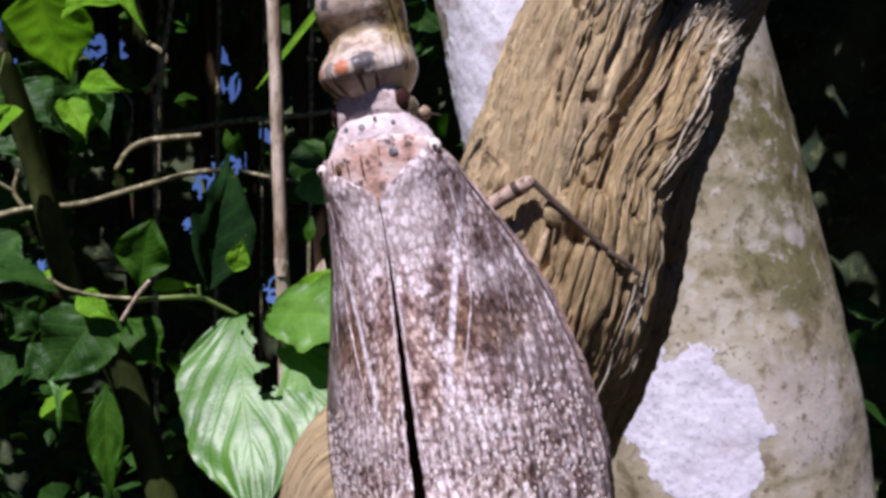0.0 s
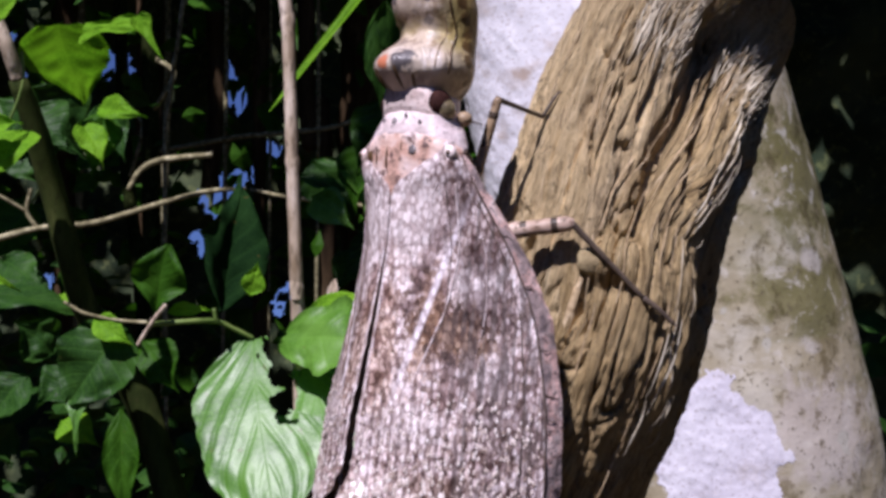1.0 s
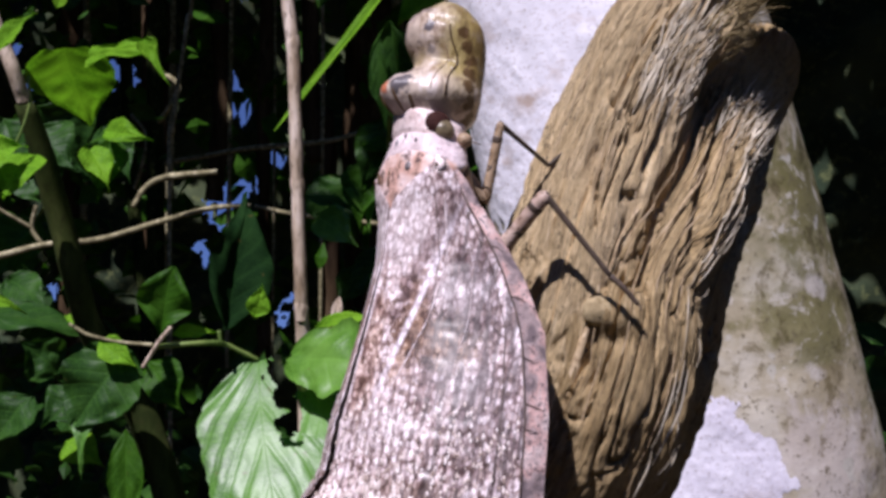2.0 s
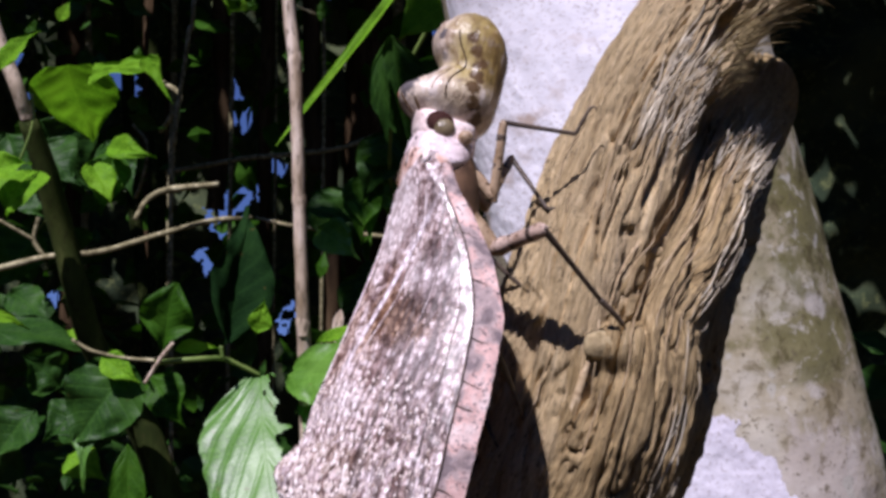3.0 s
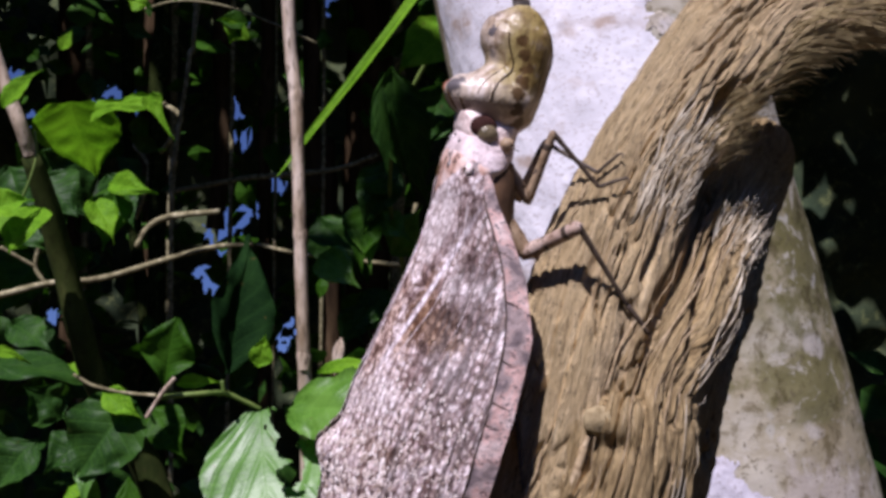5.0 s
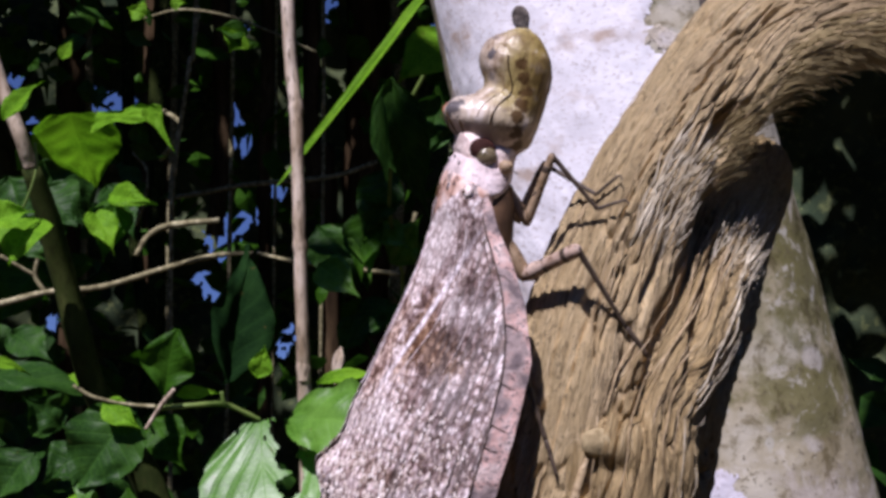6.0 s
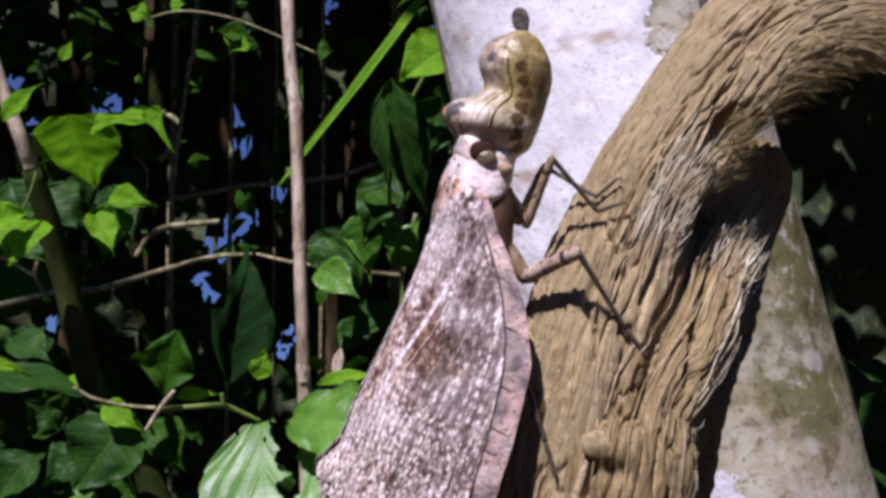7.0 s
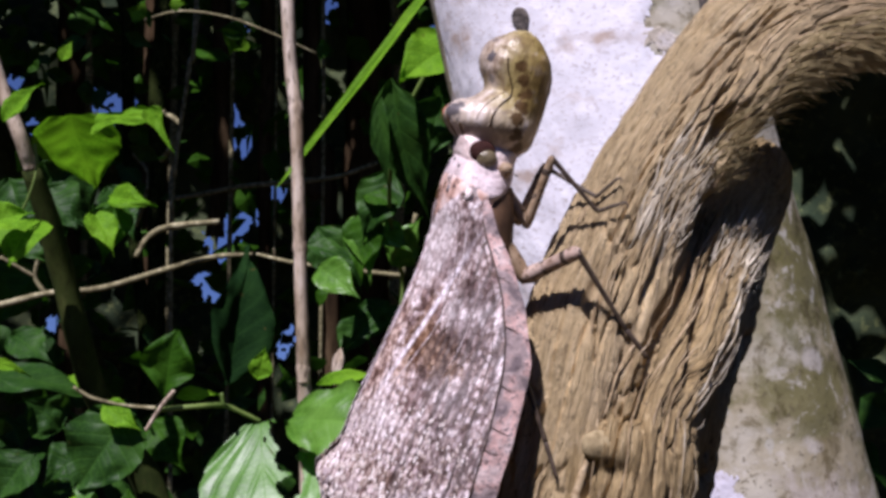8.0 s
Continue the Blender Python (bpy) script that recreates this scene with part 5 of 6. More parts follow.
def build_blades():
    g = thing("palm_leaflet", "long narrow bright green blade hanging down", "leaf")
    part("leaf", leaf_mesh((0.0050, 0.6582, 1.6783), (-0.0952, 0.5984, 1.5365), 0.0068, face=(-0.3, -0.8, 0.5), fold=0.5, droop=0.04, profile=[0.5, 0.8, 1.0, 1.0, 0.95, 0.9, 0.8, 0.6, 0.1], seed=41), LEAF_BRIGHT, g)
    c = thing("creeper", "creeper with heart-shaped leaves climbing beside the trunk", "creeper")
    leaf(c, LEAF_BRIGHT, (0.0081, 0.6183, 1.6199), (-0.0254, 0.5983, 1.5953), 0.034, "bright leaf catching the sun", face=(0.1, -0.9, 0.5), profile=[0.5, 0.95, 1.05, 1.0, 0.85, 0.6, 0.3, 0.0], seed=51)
    # These two hanging leaves are coloured dark in place of a cast shade.
    leaf(c, LEAF_DIM, (-0.0311, 0.6183, 1.5985), (-0.0132, 0.6383, 1.5139), 0.038, "long hanging shaded leaf", face=(-0.4, -0.9, 0.0), seed=52)
    leaf(c, LEAF_DIM, (-0.0367, 0.6133, 1.5880), (-0.0344, 0.6233, 1.5300), 0.010, face=(-0.3, -0.9, 0.3), seed=53)
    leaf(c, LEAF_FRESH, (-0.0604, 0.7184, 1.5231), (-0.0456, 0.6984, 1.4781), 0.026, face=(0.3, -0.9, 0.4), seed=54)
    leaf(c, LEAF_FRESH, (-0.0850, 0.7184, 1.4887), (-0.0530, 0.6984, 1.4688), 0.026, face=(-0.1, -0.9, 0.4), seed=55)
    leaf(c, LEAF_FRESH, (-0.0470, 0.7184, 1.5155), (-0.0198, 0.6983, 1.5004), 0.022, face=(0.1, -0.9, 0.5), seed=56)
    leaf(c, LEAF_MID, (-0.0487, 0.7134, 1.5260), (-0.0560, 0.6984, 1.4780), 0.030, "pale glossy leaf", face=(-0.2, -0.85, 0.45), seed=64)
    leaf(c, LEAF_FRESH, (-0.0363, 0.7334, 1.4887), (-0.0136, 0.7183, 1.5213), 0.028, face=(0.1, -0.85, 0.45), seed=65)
    leaf(c, LEAF_DIM, (-0.0898, 0.7584, 1.5162), (-0.0567, 0.7484, 1.4686), 0.040, face=(-0.2, -0.9, 0.3), seed=66)
    leaf(c, LEAF_DIM, (-0.0348, 0.6983, 1.5521), (-0.0531, 0.6984, 1.5039), 0.034, face=(-0.1, -0.9, 0.3), seed=67)
    leaf(c, LEAF_DIM, (-0.0574, 0.7584, 1.4521), (-0.0715, 0.7384, 1.4220), 0.024, face=(0.1, -0.9, 0.3), seed=68)
    leaf(c, LEAF_DIM, (-0.0952, 0.7384, 1.5040), (-0.0561, 0.7384, 1.4924), 0.018, face=(0, -0.7, 0.7), seed=57)
    leaf(c, LEAF_DIM, (-0.0364, 0.7384, 1.4652), (-0.0658, 0.7184, 1.4355), 0.024, face=(0, -0.9, 0.3), seed=58)
    leaf(c, LEAF_DIM, (-0.0286, 0.7384, 1.4613), (-0.0353, 0.7184, 1.4357), 0.024, face=(0.3, -0.9, 0.3), seed=59)
    leaf(c, LEAF_DIM, (-0.0016, 0.6583, 1.5945), (-0.0119, 0.6583, 1.5527), 0.036, face=(0.3, -0.9, 0.0), seed=60)
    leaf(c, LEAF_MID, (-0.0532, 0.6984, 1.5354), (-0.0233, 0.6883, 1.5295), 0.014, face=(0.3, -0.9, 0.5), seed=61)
    stem(c, "stem", [(-0.0312, 0.7584, 1.4201), (-0.0301, 0.7584, 1.4522), (-0.0286, 0.7584, 1.4803), (-0.0347, 0.6984, 1.5225), (-0.0294, 0.6583, 1.5665), (-0.0084, 0.6383, 1.6085), (0.0149, 0.6282, 1.6336)], 0.0014, STEM_GREEN, seed=62)
    part("leaf", leaf_mesh((-0.0666, 0.6984, 1.4355), (-0.0713, 0.6984, 1.4077), 0.007, seed=63), STEM_PALE, c, "dry curled pale leaf")
    d = thing("branch", "leafy branch tip with small bright leaves", "branch")
    for n, (a, b, w) in enumerate((((-0.1384, 0.7584, 1.6526), (-0.1625, 0.7585, 1.6545), 0.02), ((-0.1425, 0.7584, 1.6526), (-0.1524, 0.7585, 1.6385), 0.03), ((-0.1384, 0.7584, 1.6486), (-0.1404, 0.7584, 1.6385), 0.02), ((-0.2108, 0.7585, 1.6644), (-0.2248, 0.7586, 1.6703), 0.02), ((-0.2067, 0.7585, 1.6624), (-0.2128, 0.7585, 1.6611), 0.016), ((-0.1947, 0.7585, 1.6733), (-0.1827, 0.7585, 1.6745), 0.016), ((-0.0902, 0.7584, 1.6407), (-0.0782, 0.7584, 1.6407), 0.02), ((-0.2645, 0.7386, 1.6293), (-0.2568, 0.7386, 1.6442), 0.012), ((-0.2853, 0.7387, 1.6265), (-0.2794, 0.7386, 1.6226), 0.014))):
        leaf(d, LEAF_BRIGHT if n % 2 else LEAF_MID, a, b, w * 0.8, seed=100 + n, nv=12)
    stem(d, "stem", [(-0.2155, 0.7685, 1.6645), (-0.1891, 0.7685, 1.6707), (-0.1566, 0.7685, 1.6667), (-0.1281, 0.7684, 1.6567), (-0.0914, 0.7684, 1.6405)], 0.0009, TWIG)


# ---- the lantern bug ----
MM = 0.00093
WING_Y = [4.0, 1.0, -5.0, -12.0, -21.0, -33.0, -38.0, -45.0, -57.0, -67.0]
WING_W = [7.6, 9.9, 12.2, 15.0, 18.2, 21.2, 21.9, 22.4, 21.6, 17.0]
WING_H = [2.4, 4.6, 8.0, 11.8, 15.4, 17.2, 17.8, 18.0, 17.5, 15.0]
WING_Z = [5.2, 5.9, 5.6, 5.5, 6.5, 8.1, 8.9, 9.0, 8.6, 8.0]


def wing_point(u, y):
    """u: 0 at the ridge, 1 at the fold of the front edge. Right wing, millimetres."""
    order = np.argsort(WING_Y)
    yy = np.array(WING_Y)[order]
    w, h, z = (np.interp(y, yy, np.array(a)[order]) for a in (WING_W, WING_H, WING_Z))
    gap = np.interp(y, [-61, -40, -11, -4.2, -2.5, -1, 1, 4], [1.3, 0.8, 0.1, 0.1, 0.8, 3.2, 5.8, 7.2])
    lean = np.interp(y, [-61, 4], [0.9, 0.4])
    arch = np.sin(np.pi * u)
    x = gap + (w - gap) * u + 1.9 * arch * (0.4 + 0.6 * u)
    zz = z - h * (u ** 1.25) + 1.7 * arch * lean - 0.03 * np.where(y > -5.5, gap * gap, 0)
    return np.stack(np.broadcast_arrays(x, y, zz), -1)


def edge_point(u, y):
    """The down-turned front edge: u 0 at the fold, 1 at the rim."""
    top = wing_point(np.ones_like(u), y)
    wide = np.interp(y, [-61, -50, -20, -5, 2, 4], [2.0, 4.2, 4.6, 3.4, 1.6, 0.5])
    off = np.stack(np.broadcast_arrays(0.10 * wide * u - 0.12 * wide * u * u, 0 * y, -wide * u), -1)
    return top + off


HEAD_S = [0.0, 1.2, 2.6, 3.8, 5.0, 6.3, 7.8, 9.2, 10.6, 12.0, 13.5, 15.5, 18.0, 20.0, 21.5, 22.3]
HEAD_TOP = [5.0, 6.8, 8.6, 9.7, 10.0, 9.2, 6.9, 4.8, 3.8, 4.5, 5.9, 6.7, 6.3, 4.7, 2.6, 0.2]
HEAD_LOW = [-4.4, -5.6, -6.5, -6.8, -6.9, -7.0, -7.0, -7.0, -7.0, -7.0, -6.9, -6.6, -5.6, -4.0, -2.0, 0.0]
HEAD_WIDE = [3.6, 4.6, 5.9, 6.9, 7.4, 7.3, 6.7, 6.2, 6.0, 6.1, 6.4, 6.6, 6.2, 4.8, 2.8, 0.2]


HEAD_FINE = np.linspace(0, 22.3, 224)


def rounded(table):
    """The head's profile with its corners eased over about a millimetre."""
    fine = np.interp(HEAD_FINE, HEAD_S, table)
    k = np.exp(-(np.arange(-16, 17) / 7.0) ** 2)
    padded = np.concatenate([2 * fine[0] - fine[16:0:-1], fine, 2 * fine[-1] - fine[-2:-18:-1]])
    return np.convolve(padded, k / k.sum(), "valid")


HEAD_SMOOTH = [rounded(a) for a in (HEAD_TOP, HEAD_LOW, HEAD_WIDE)]


def head_point(ang, s, lift=0.0):
    """Head shell: ang 0 at the right side, pi/2 on top; s millimetres in front of the neck."""
    top, low, wide = (np.interp(s, HEAD_FINE, a) for a in HEAD_SMOOTH)
    ca, sa = np.cos(ang), np.sin(ang)
    mid = (top + low) / 2 - 0.5
    plain = np.minimum(top, np.interp(s, [0, 9, 15, 23], [5.0, 6.2, 6.8, 7.0]))
    z = mid + np.where(sa > 0, (plain - mid) * np.abs(sa) ** 0.9 + (top - plain) * np.abs(sa) ** 2.2, -(mid - low) * np.abs(sa)) + lift * sa
    x = (wide + lift) * np.sign(ca) * np.abs(ca) ** 0.9
    p = np.stack(np.broadcast_arrays(x, 10.5 + s, z), -1)
    return p + (0.18 * fnoise(p[..., 0] * 0.5, p[..., 1] * 0.5, p[..., 2] * 0.5, 3, 301))[..., None]


SLATE, RUST, UMBER = (0.10, 0.09, 0.10), (0.55, 0.17, 0.08), (0.10, 0.055, 0.022)
# on the snout: angle, place along it, radius in millimetres, tone, strength
HEAD_MARKS = [(1.22, 5.4, 2.3, SLATE, 0.95), (1.92, 5.4, 1.5, SLATE, 0.6), (1.60, 4.9, 1.5, RUST, 0.9), (2.45, 4.3, 2.4, RUST, 0.8), (2.05, 7.4, 1.0, RUST, 0.5), (2.85, 4.0, 1.9, UMBER, 0.55),
              (1.05, 15.6, 1.2, SLATE, 0.95), (2.05, 15.6, 1.2, SLATE, 0.95), (1.15, 12.0, 0.9, SLATE, 0.6), (2.0, 12.0, 0.9, SLATE, 0.6), (1.2, 18.6, 0.8, SLATE, 0.6)]
HEAD_MARKS += [(turn, s0, 1.3 * r, UMBER, 0.95) for a, s0, r in ((-0.62, 2.2, 1.2), (-0.42, 4.4, 1.25), (-0.22, 6.6, 1.15), (-0.08, 8.8, 1.1), (0.02, 11.0, 1.1), (0.08, 13.2, 1.0), (0.16, 15.4, 0.9)) for turn in (a, math.pi - a)]


def head_material():
    """Snout shell: pale on the back, ochre with fine lines on the flanks, brown below."""
    m, nt, bsdf, _ = start_material("head_shell")
    tc = nt.nodes.new("ShaderNodeTexCoord")
    sep = nt.nodes.new("ShaderNodeSeparateXYZ")
    nt.links.new(tc.outputs["Object"], sep.inputs[0])
    vec = coords(nt, "Object", (1, 1, 1))
    blot = noise_of(nt, vec, 260.0, 4.0)
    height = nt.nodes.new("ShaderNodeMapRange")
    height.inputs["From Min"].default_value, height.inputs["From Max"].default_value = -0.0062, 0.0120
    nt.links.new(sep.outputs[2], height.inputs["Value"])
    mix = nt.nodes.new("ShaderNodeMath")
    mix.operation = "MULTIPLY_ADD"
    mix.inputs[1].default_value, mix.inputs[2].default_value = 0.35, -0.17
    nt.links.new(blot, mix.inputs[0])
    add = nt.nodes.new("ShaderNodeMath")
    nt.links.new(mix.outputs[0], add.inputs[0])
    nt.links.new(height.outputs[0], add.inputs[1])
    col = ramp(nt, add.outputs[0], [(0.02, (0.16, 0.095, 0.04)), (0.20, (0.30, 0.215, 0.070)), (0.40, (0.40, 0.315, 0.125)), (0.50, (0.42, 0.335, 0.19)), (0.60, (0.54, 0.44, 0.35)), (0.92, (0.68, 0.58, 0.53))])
    lines = noise_of(nt, coords(nt, "Object", (800, 95, 800)), 1.0, 4.0, 0.65, 0.4)
    col = mixed(nt, col, (0.20, 0.12, 0.05), ramp(nt, lines, [(0.53, (0, 0, 0)), (0.64, (0.6, 0.6, 0.6))]))
    base = nt.nodes.new("ShaderNodeMapRange")
    base.inputs["From Min"].default_value, base.inputs["From Max"].default_value = 0.0128, 0.0106
    nt.links.new(sep.outputs[1], base.inputs["Value"])
    col = mixed(nt, col, (0.66, 0.53, 0.49), base.outputs[0])
    nape = nt.nodes.new("ShaderNodeMapRange")
    nape.inputs["From Min"].default_value, nape.inputs["From Max"].default_value = 0.0180, 0.0150
    nape.inputs["To Max"].default_value = 0.55
    nt.links.new(sep.outputs[1], nape.inputs["Value"])
    col = mixed(nt, col, (0.70, 0.59, 0.48), nape.outputs[0])
    grey = noise_of(nt, vec, 420.0, 2.0)
    smear = noise_of(nt, coords(nt, "Object", (330, 120, 330)), 1.0, 4.0, 0.65, 0.6)
    col = mixed(nt, col, (0.50, 0.44, 0.44), ramp(nt, smear, [(0.50, (0, 0, 0)), (0.62, (0.75, 0.75, 0.75))]), "MULTIPLY")
    col = mixed(nt, col, (0.80, 0.72, 0.70), ramp(nt, smear, [(0.34, (0.5, 0.5, 0.5)), (0.44, (0, 0, 0))]))
    col = mixed(nt, col, (0.25, 0.22, 0.22), ramp(nt, grey, [(0.58, (0, 0, 0)), (0.70, (0.3, 0.3, 0.3))]))
    ragged = noise_of(nt, vec, 900.0, 4.0, 0.65)
    for a, s0, r, tone, amount in HEAD_MARKS:
        c = head_point(np.array(a), np.array(s0)) * MM
        m2 = nt.nodes.new("ShaderNodeMapping")
        m2.vector_type = "TEXTURE"
        m2.inputs["Location"].default_value = tuple(c)
        m2.inputs["Scale"].default_value = (r * MM,) * 3
        nt.links.new(tc.outputs["Object"], m2.inputs["Vector"])
        far = nt.nodes.new("ShaderNodeVectorMath")
        far.operation = "LENGTH"
        nt.links.new(m2.outputs[0], far.inputs[0])
        edge = nt.nodes.new("ShaderNodeMath")
        edge.operation = "MULTIPLY_ADD"
        edge.inputs[1].default_value = 0.5
        nt.links.new(far.outputs["Value"], edge.inputs[0])
        nt.links.new(ragged, edge.inputs[2])
        col = mixed(nt, col, tone, ramp(nt, edge.outputs[0], [(0.80, (amount,) * 3), (1.02, (0, 0, 0))]))
    nt.links.new(col, bsdf.inputs["Base Color"])
    bsdf.inputs["Roughness"].default_value = 0.30
    bsdf.inputs["Specular IOR Level"].default_value = 0.40
    bumped(nt, bsdf, mixed(nt, blot, lines, 0.5), 0.8, 0.0008)
    return m


HEAD_SKIN = head_material()


def build_bug():
    bug = thing("lantern_bug", "mottled grey-brown lantern bug with a peanut-shaped head clinging to bark", "insect")
    ys = np.linspace(4, -67, 170)[:, None]
    us = np.linspace(0, 1, 44)[None, :]
    for side, name in ((1, "right_forewing"), (-1, "left_forewing")):
        y2, u2 = np.broadcast_arrays(ys, us)
        p = wing_point(u2, y2)
        grain = fnoise(u2 * 22, y2 * 0.75, side, 2, 201)
        rear = np.clip((-y2 - 30) / 12, 0.25, 1)
        p = p + (0.22 * grain * rear)[..., None] * np.array([0.5, 0, 0.85])
        hump = np.exp(-((y2 + 50.0) / 3.6) ** 2) * np.exp(-(u2 / 0.35) ** 2)
        p[..., 2] += 3.0 * hump
        p[..., 0] *= side
        uv = np.stack([side * (p[..., 0] * side * 0.8 - 0.75 * p[..., 2]) + 60 * side, y2], -1)
        q = p.copy()
        if side < 0:
            q, uv = q[:, ::-1], uv[:, ::-1]
        wing = part(name, grid(name, q * MM, False, uv), WING, bug, "granular lilac, cream and brown forewing")
        e = edge_point(np.linspace(0, 1, 9)[None, :] * np.ones_like(ys), ys * np.ones((1, 9)))
        e = e + (0.12 * fnoise(e[..., 1] * 1.2, e[..., 2] * 1.2, side, 2, 202))[..., None]
        e[..., 0] *= side
        uv = np.stack([e[..., 2], e[..., 1]], -1)
        if side < 0:
            e, uv = e[:, ::-1], uv[:, ::-1]
        part("wing_edge", grid("wing_edge", e * MM, False, uv), PINK_EDGE, wing, "pink down-turned edge with dark ticks")
        rng = random.Random(7)
        for n in range(7):
            y = -8 - n * 7.4 + rng.uniform(-2.5, 2.5)
            pts = [edge_point(np.array(u), np.array(y - 1.2 * u * rng.uniform(0.2, 1.3)))[()] + np.array([0.12, 0, 0]) for u in (0.02, 0.3, 0.55 + 0.3 * rng.random())]
            part("tick", tube("tick", [(x * side * MM, yy * MM, z * MM) for x, yy, z in pts], [0.00008, 0.00007, 0.00003], 5, 7), VEIN_DARK, wing)
        crease = [wing_point(np.array(1.0), np.array(float(y))) for y in np.linspace(2, -66, 17)]
        part("crease", tube("crease", [((x + 0.05) * side * MM, y * MM, z * MM) for x, y, z in crease], 0.00016, 5, 60), VEIN_DARK, wing)
        for u0, u1, y0, y1, r, m in ((0.72, 0.22, -2, -37, 0.00018, VEIN_PALE), (0.5, 0.08, -2, -20, 0.00010, VEIN_PALE), (0.88, 0.60, -2, -30, 0.00010, VEIN_PALE), (0.015, 0.015, -6, -58, 0.00016, VEIN_PALE), (0.93, 0.86, -4, -52, 0.00010, VEIN_DARK), (0.60, 0.34, -3, -34, 0.00010, VEIN_DARK)):
            line = [wing_point(np.array(u0 + (u1 - u0) * f), np.array(y0 + (y1 - y0) * f)) for f in np.linspace(0, 1, 12)]
            part("vein", tube("vein", [(x * side * MM, y * MM, (z - 0.05) * MM) for x, y, z in line], [r] * 8 + [r * 0.8, r * 0.6, r * 0.4, r * 0.2], 5, 90, 0.25, 5), m, wing)
        rng = random.Random(17 + side)
        verts, faces = [], []
        for n in range(1100):
            y = -33 - 33 * rng.random() ** 0.8
            u = 0.97 * rng.random() ** 0.9
            c = wing_point(np.array(u), np.array(y))
            c[2] += 3.0 * math.exp(-((y + 50.0) / 3.6) ** 2) * math.exp(-(u / 0.35) ** 2)
            r = rng.uniform(0.18, 0.34) * (1.6 if u < 0.55 and -58 < y < -45 else 1)
            k = len(verts)
            for dx, dy, dz in ((0, 0, 0.75), (1, 0, 0), (0, 1.7, 0), (-1, 0, 0), (0, -1.7, 0)):
                verts.append(((c[0] + dx * r * 0.7 + dz * r * 0.55) * side * MM, (c[1] + dy * r) * MM, (c[2] + dz * r - dx * r * 0.6) * MM))
            faces += [(k, k + 1, k + 2), (k, k + 2, k + 3), (k, k + 3, k + 4), (k, k + 4, k + 1)]
        mesh = bpy.data.meshes.new("wax_granule")
        mesh.from_pydata(verts, [], faces)
        mesh.polygons.foreach_set("use_smooth", np.ones(len(mesh.polygons), bool))
        tagged(part("wax_granule", mesh, GRANULE, wing, "rows of cream wax granules"), kind="stuff")
    # thorax
    def loft(stations, nu=40, nv=40, seed=1, rough=0.12, sweep=0.0):
        s = spline(np.array(stations, float), nv)
        a = np.linspace(0, 2 * np.pi, nu, endpoint=False)[None, :]
        ca, sa = np.cos(a), np.sin(a)
        y, wide, top, low = (s[:, i:i + 1] for i in range(4))
        mid = (top + low) / 2
        z = mid + np.where(sa > 0, (top - mid) * np.abs(sa) ** 0.8, (mid - low) * sa)
        x = wide * np.sign(ca) * np.abs(ca) ** 0.85
        p = np.stack(np.broadcast_arrays(x, y - sweep * ca * ca, z), -1)
        p = p + (rough * fnoise(p[..., 0] * 0.9, p[..., 1] * 0.9, p[..., 2] * 0.9, 3, seed))[..., None]
        return grid("shell", p * MM, True)

    part("abdomen", loft([(-52, 0.5, 0, -2), (-48, 6, 1, -8), (-30, 9, 2, -11), (-10, 9, 3, -10), (0, 8, 3.4, -8), (6, 6, 3, -6)], 30, 30, 2), ABDOMEN, bug)
    part("mesonotum", loft([(-4.2, 1.0, 4.9, 1), (-2.5, 4.5, 5.3, -1), (0, 7.6, 5.5, -3), (2.5, 9.0, 5.8, -3.5), (5.0, 9.0, 5.9, -3.5), (6.6, 7.8, 5.3, -3.5)], 56, 44, 3, 0.08, 2.2), MESO, bug, "orange-pink plate with dark streaks")
    part("pronotum", loft([(4.2, 8.4, 5.4, -4), (5.4, 8.5, 5.9, -5), (7.4, 7.5, 5.7, -5.2), (9.6, 6.2, 5.1, -5), (11.4, 5.4, 4.7, -4.8), (12.6, 4.9, 4.4, -4.6)], 56, 40, 4, 0.09, 2.0), THORAX, bug, "grey warty neck plate")
    part("head_collar", loft([(8.4, 5.9, 5.2, -4.6), (9.6, 6.0, 5.8, -4.8), (11.0, 5.8, 6.2, -5.0), (12.4, 5.5, 6.5, -5.0), (13.8, 4.6, 6.3, -4.6)], 52, 30, 5, 0.10, 1.8), HEAD_PALE, bug, "pale pink collar behind the head")
    for x, y, r in ((-3.2, 7.4, 0.3), (-0.6, 7.0, 0.55), (1.6, 7.9, 0.32), (4.1, 6.8, 0.35)):
        part("wart", ball("wart", (x * MM, y * MM, (5.82 - 0.036 * x * x) * MM), (r * MM, r * 1.2 * MM, 0.16 * MM), 10, 6), SPOT_GREY, bug)
    for x, y, rx, ry in ((3.4, 2.6, 0.9, 0.8), (-5.6, 2.0, 0.6, 0.9), (-1.6, 1.6, 0.16, 1.8), (-4.0, 1.9, 0.14, 1.5), (1.4, 3.2, 0.12, 0.8), (-6.6, 2.6, 0.14, 1.2)):
        part("streak", ball("streak", (x * MM, y * MM, (5.84 - 0.022 * x * x) * MM), (rx * MM, ry * MM, 0.2 * MM), 12, 6), SPOT_GREY if rx > 0.6 else SPOT_BROWN, bug)
    for side in (1, -1):
        teg = part("tegula", ball("tegula", (8.9 * side * MM, 2.4 * MM, 3.2 * MM), (1.1 * MM, 1.2 * MM, 0.8 * MM)), HEAD_PALE, bug, "pale shoulder knob")
        part("dot", ball("dot", (9.2 * side * MM, 2.3 * MM, 3.95 * MM), (0.35 * MM, 0.35 * MM, 0.3 * MM), 8, 6), SPOT_BROWN, teg)
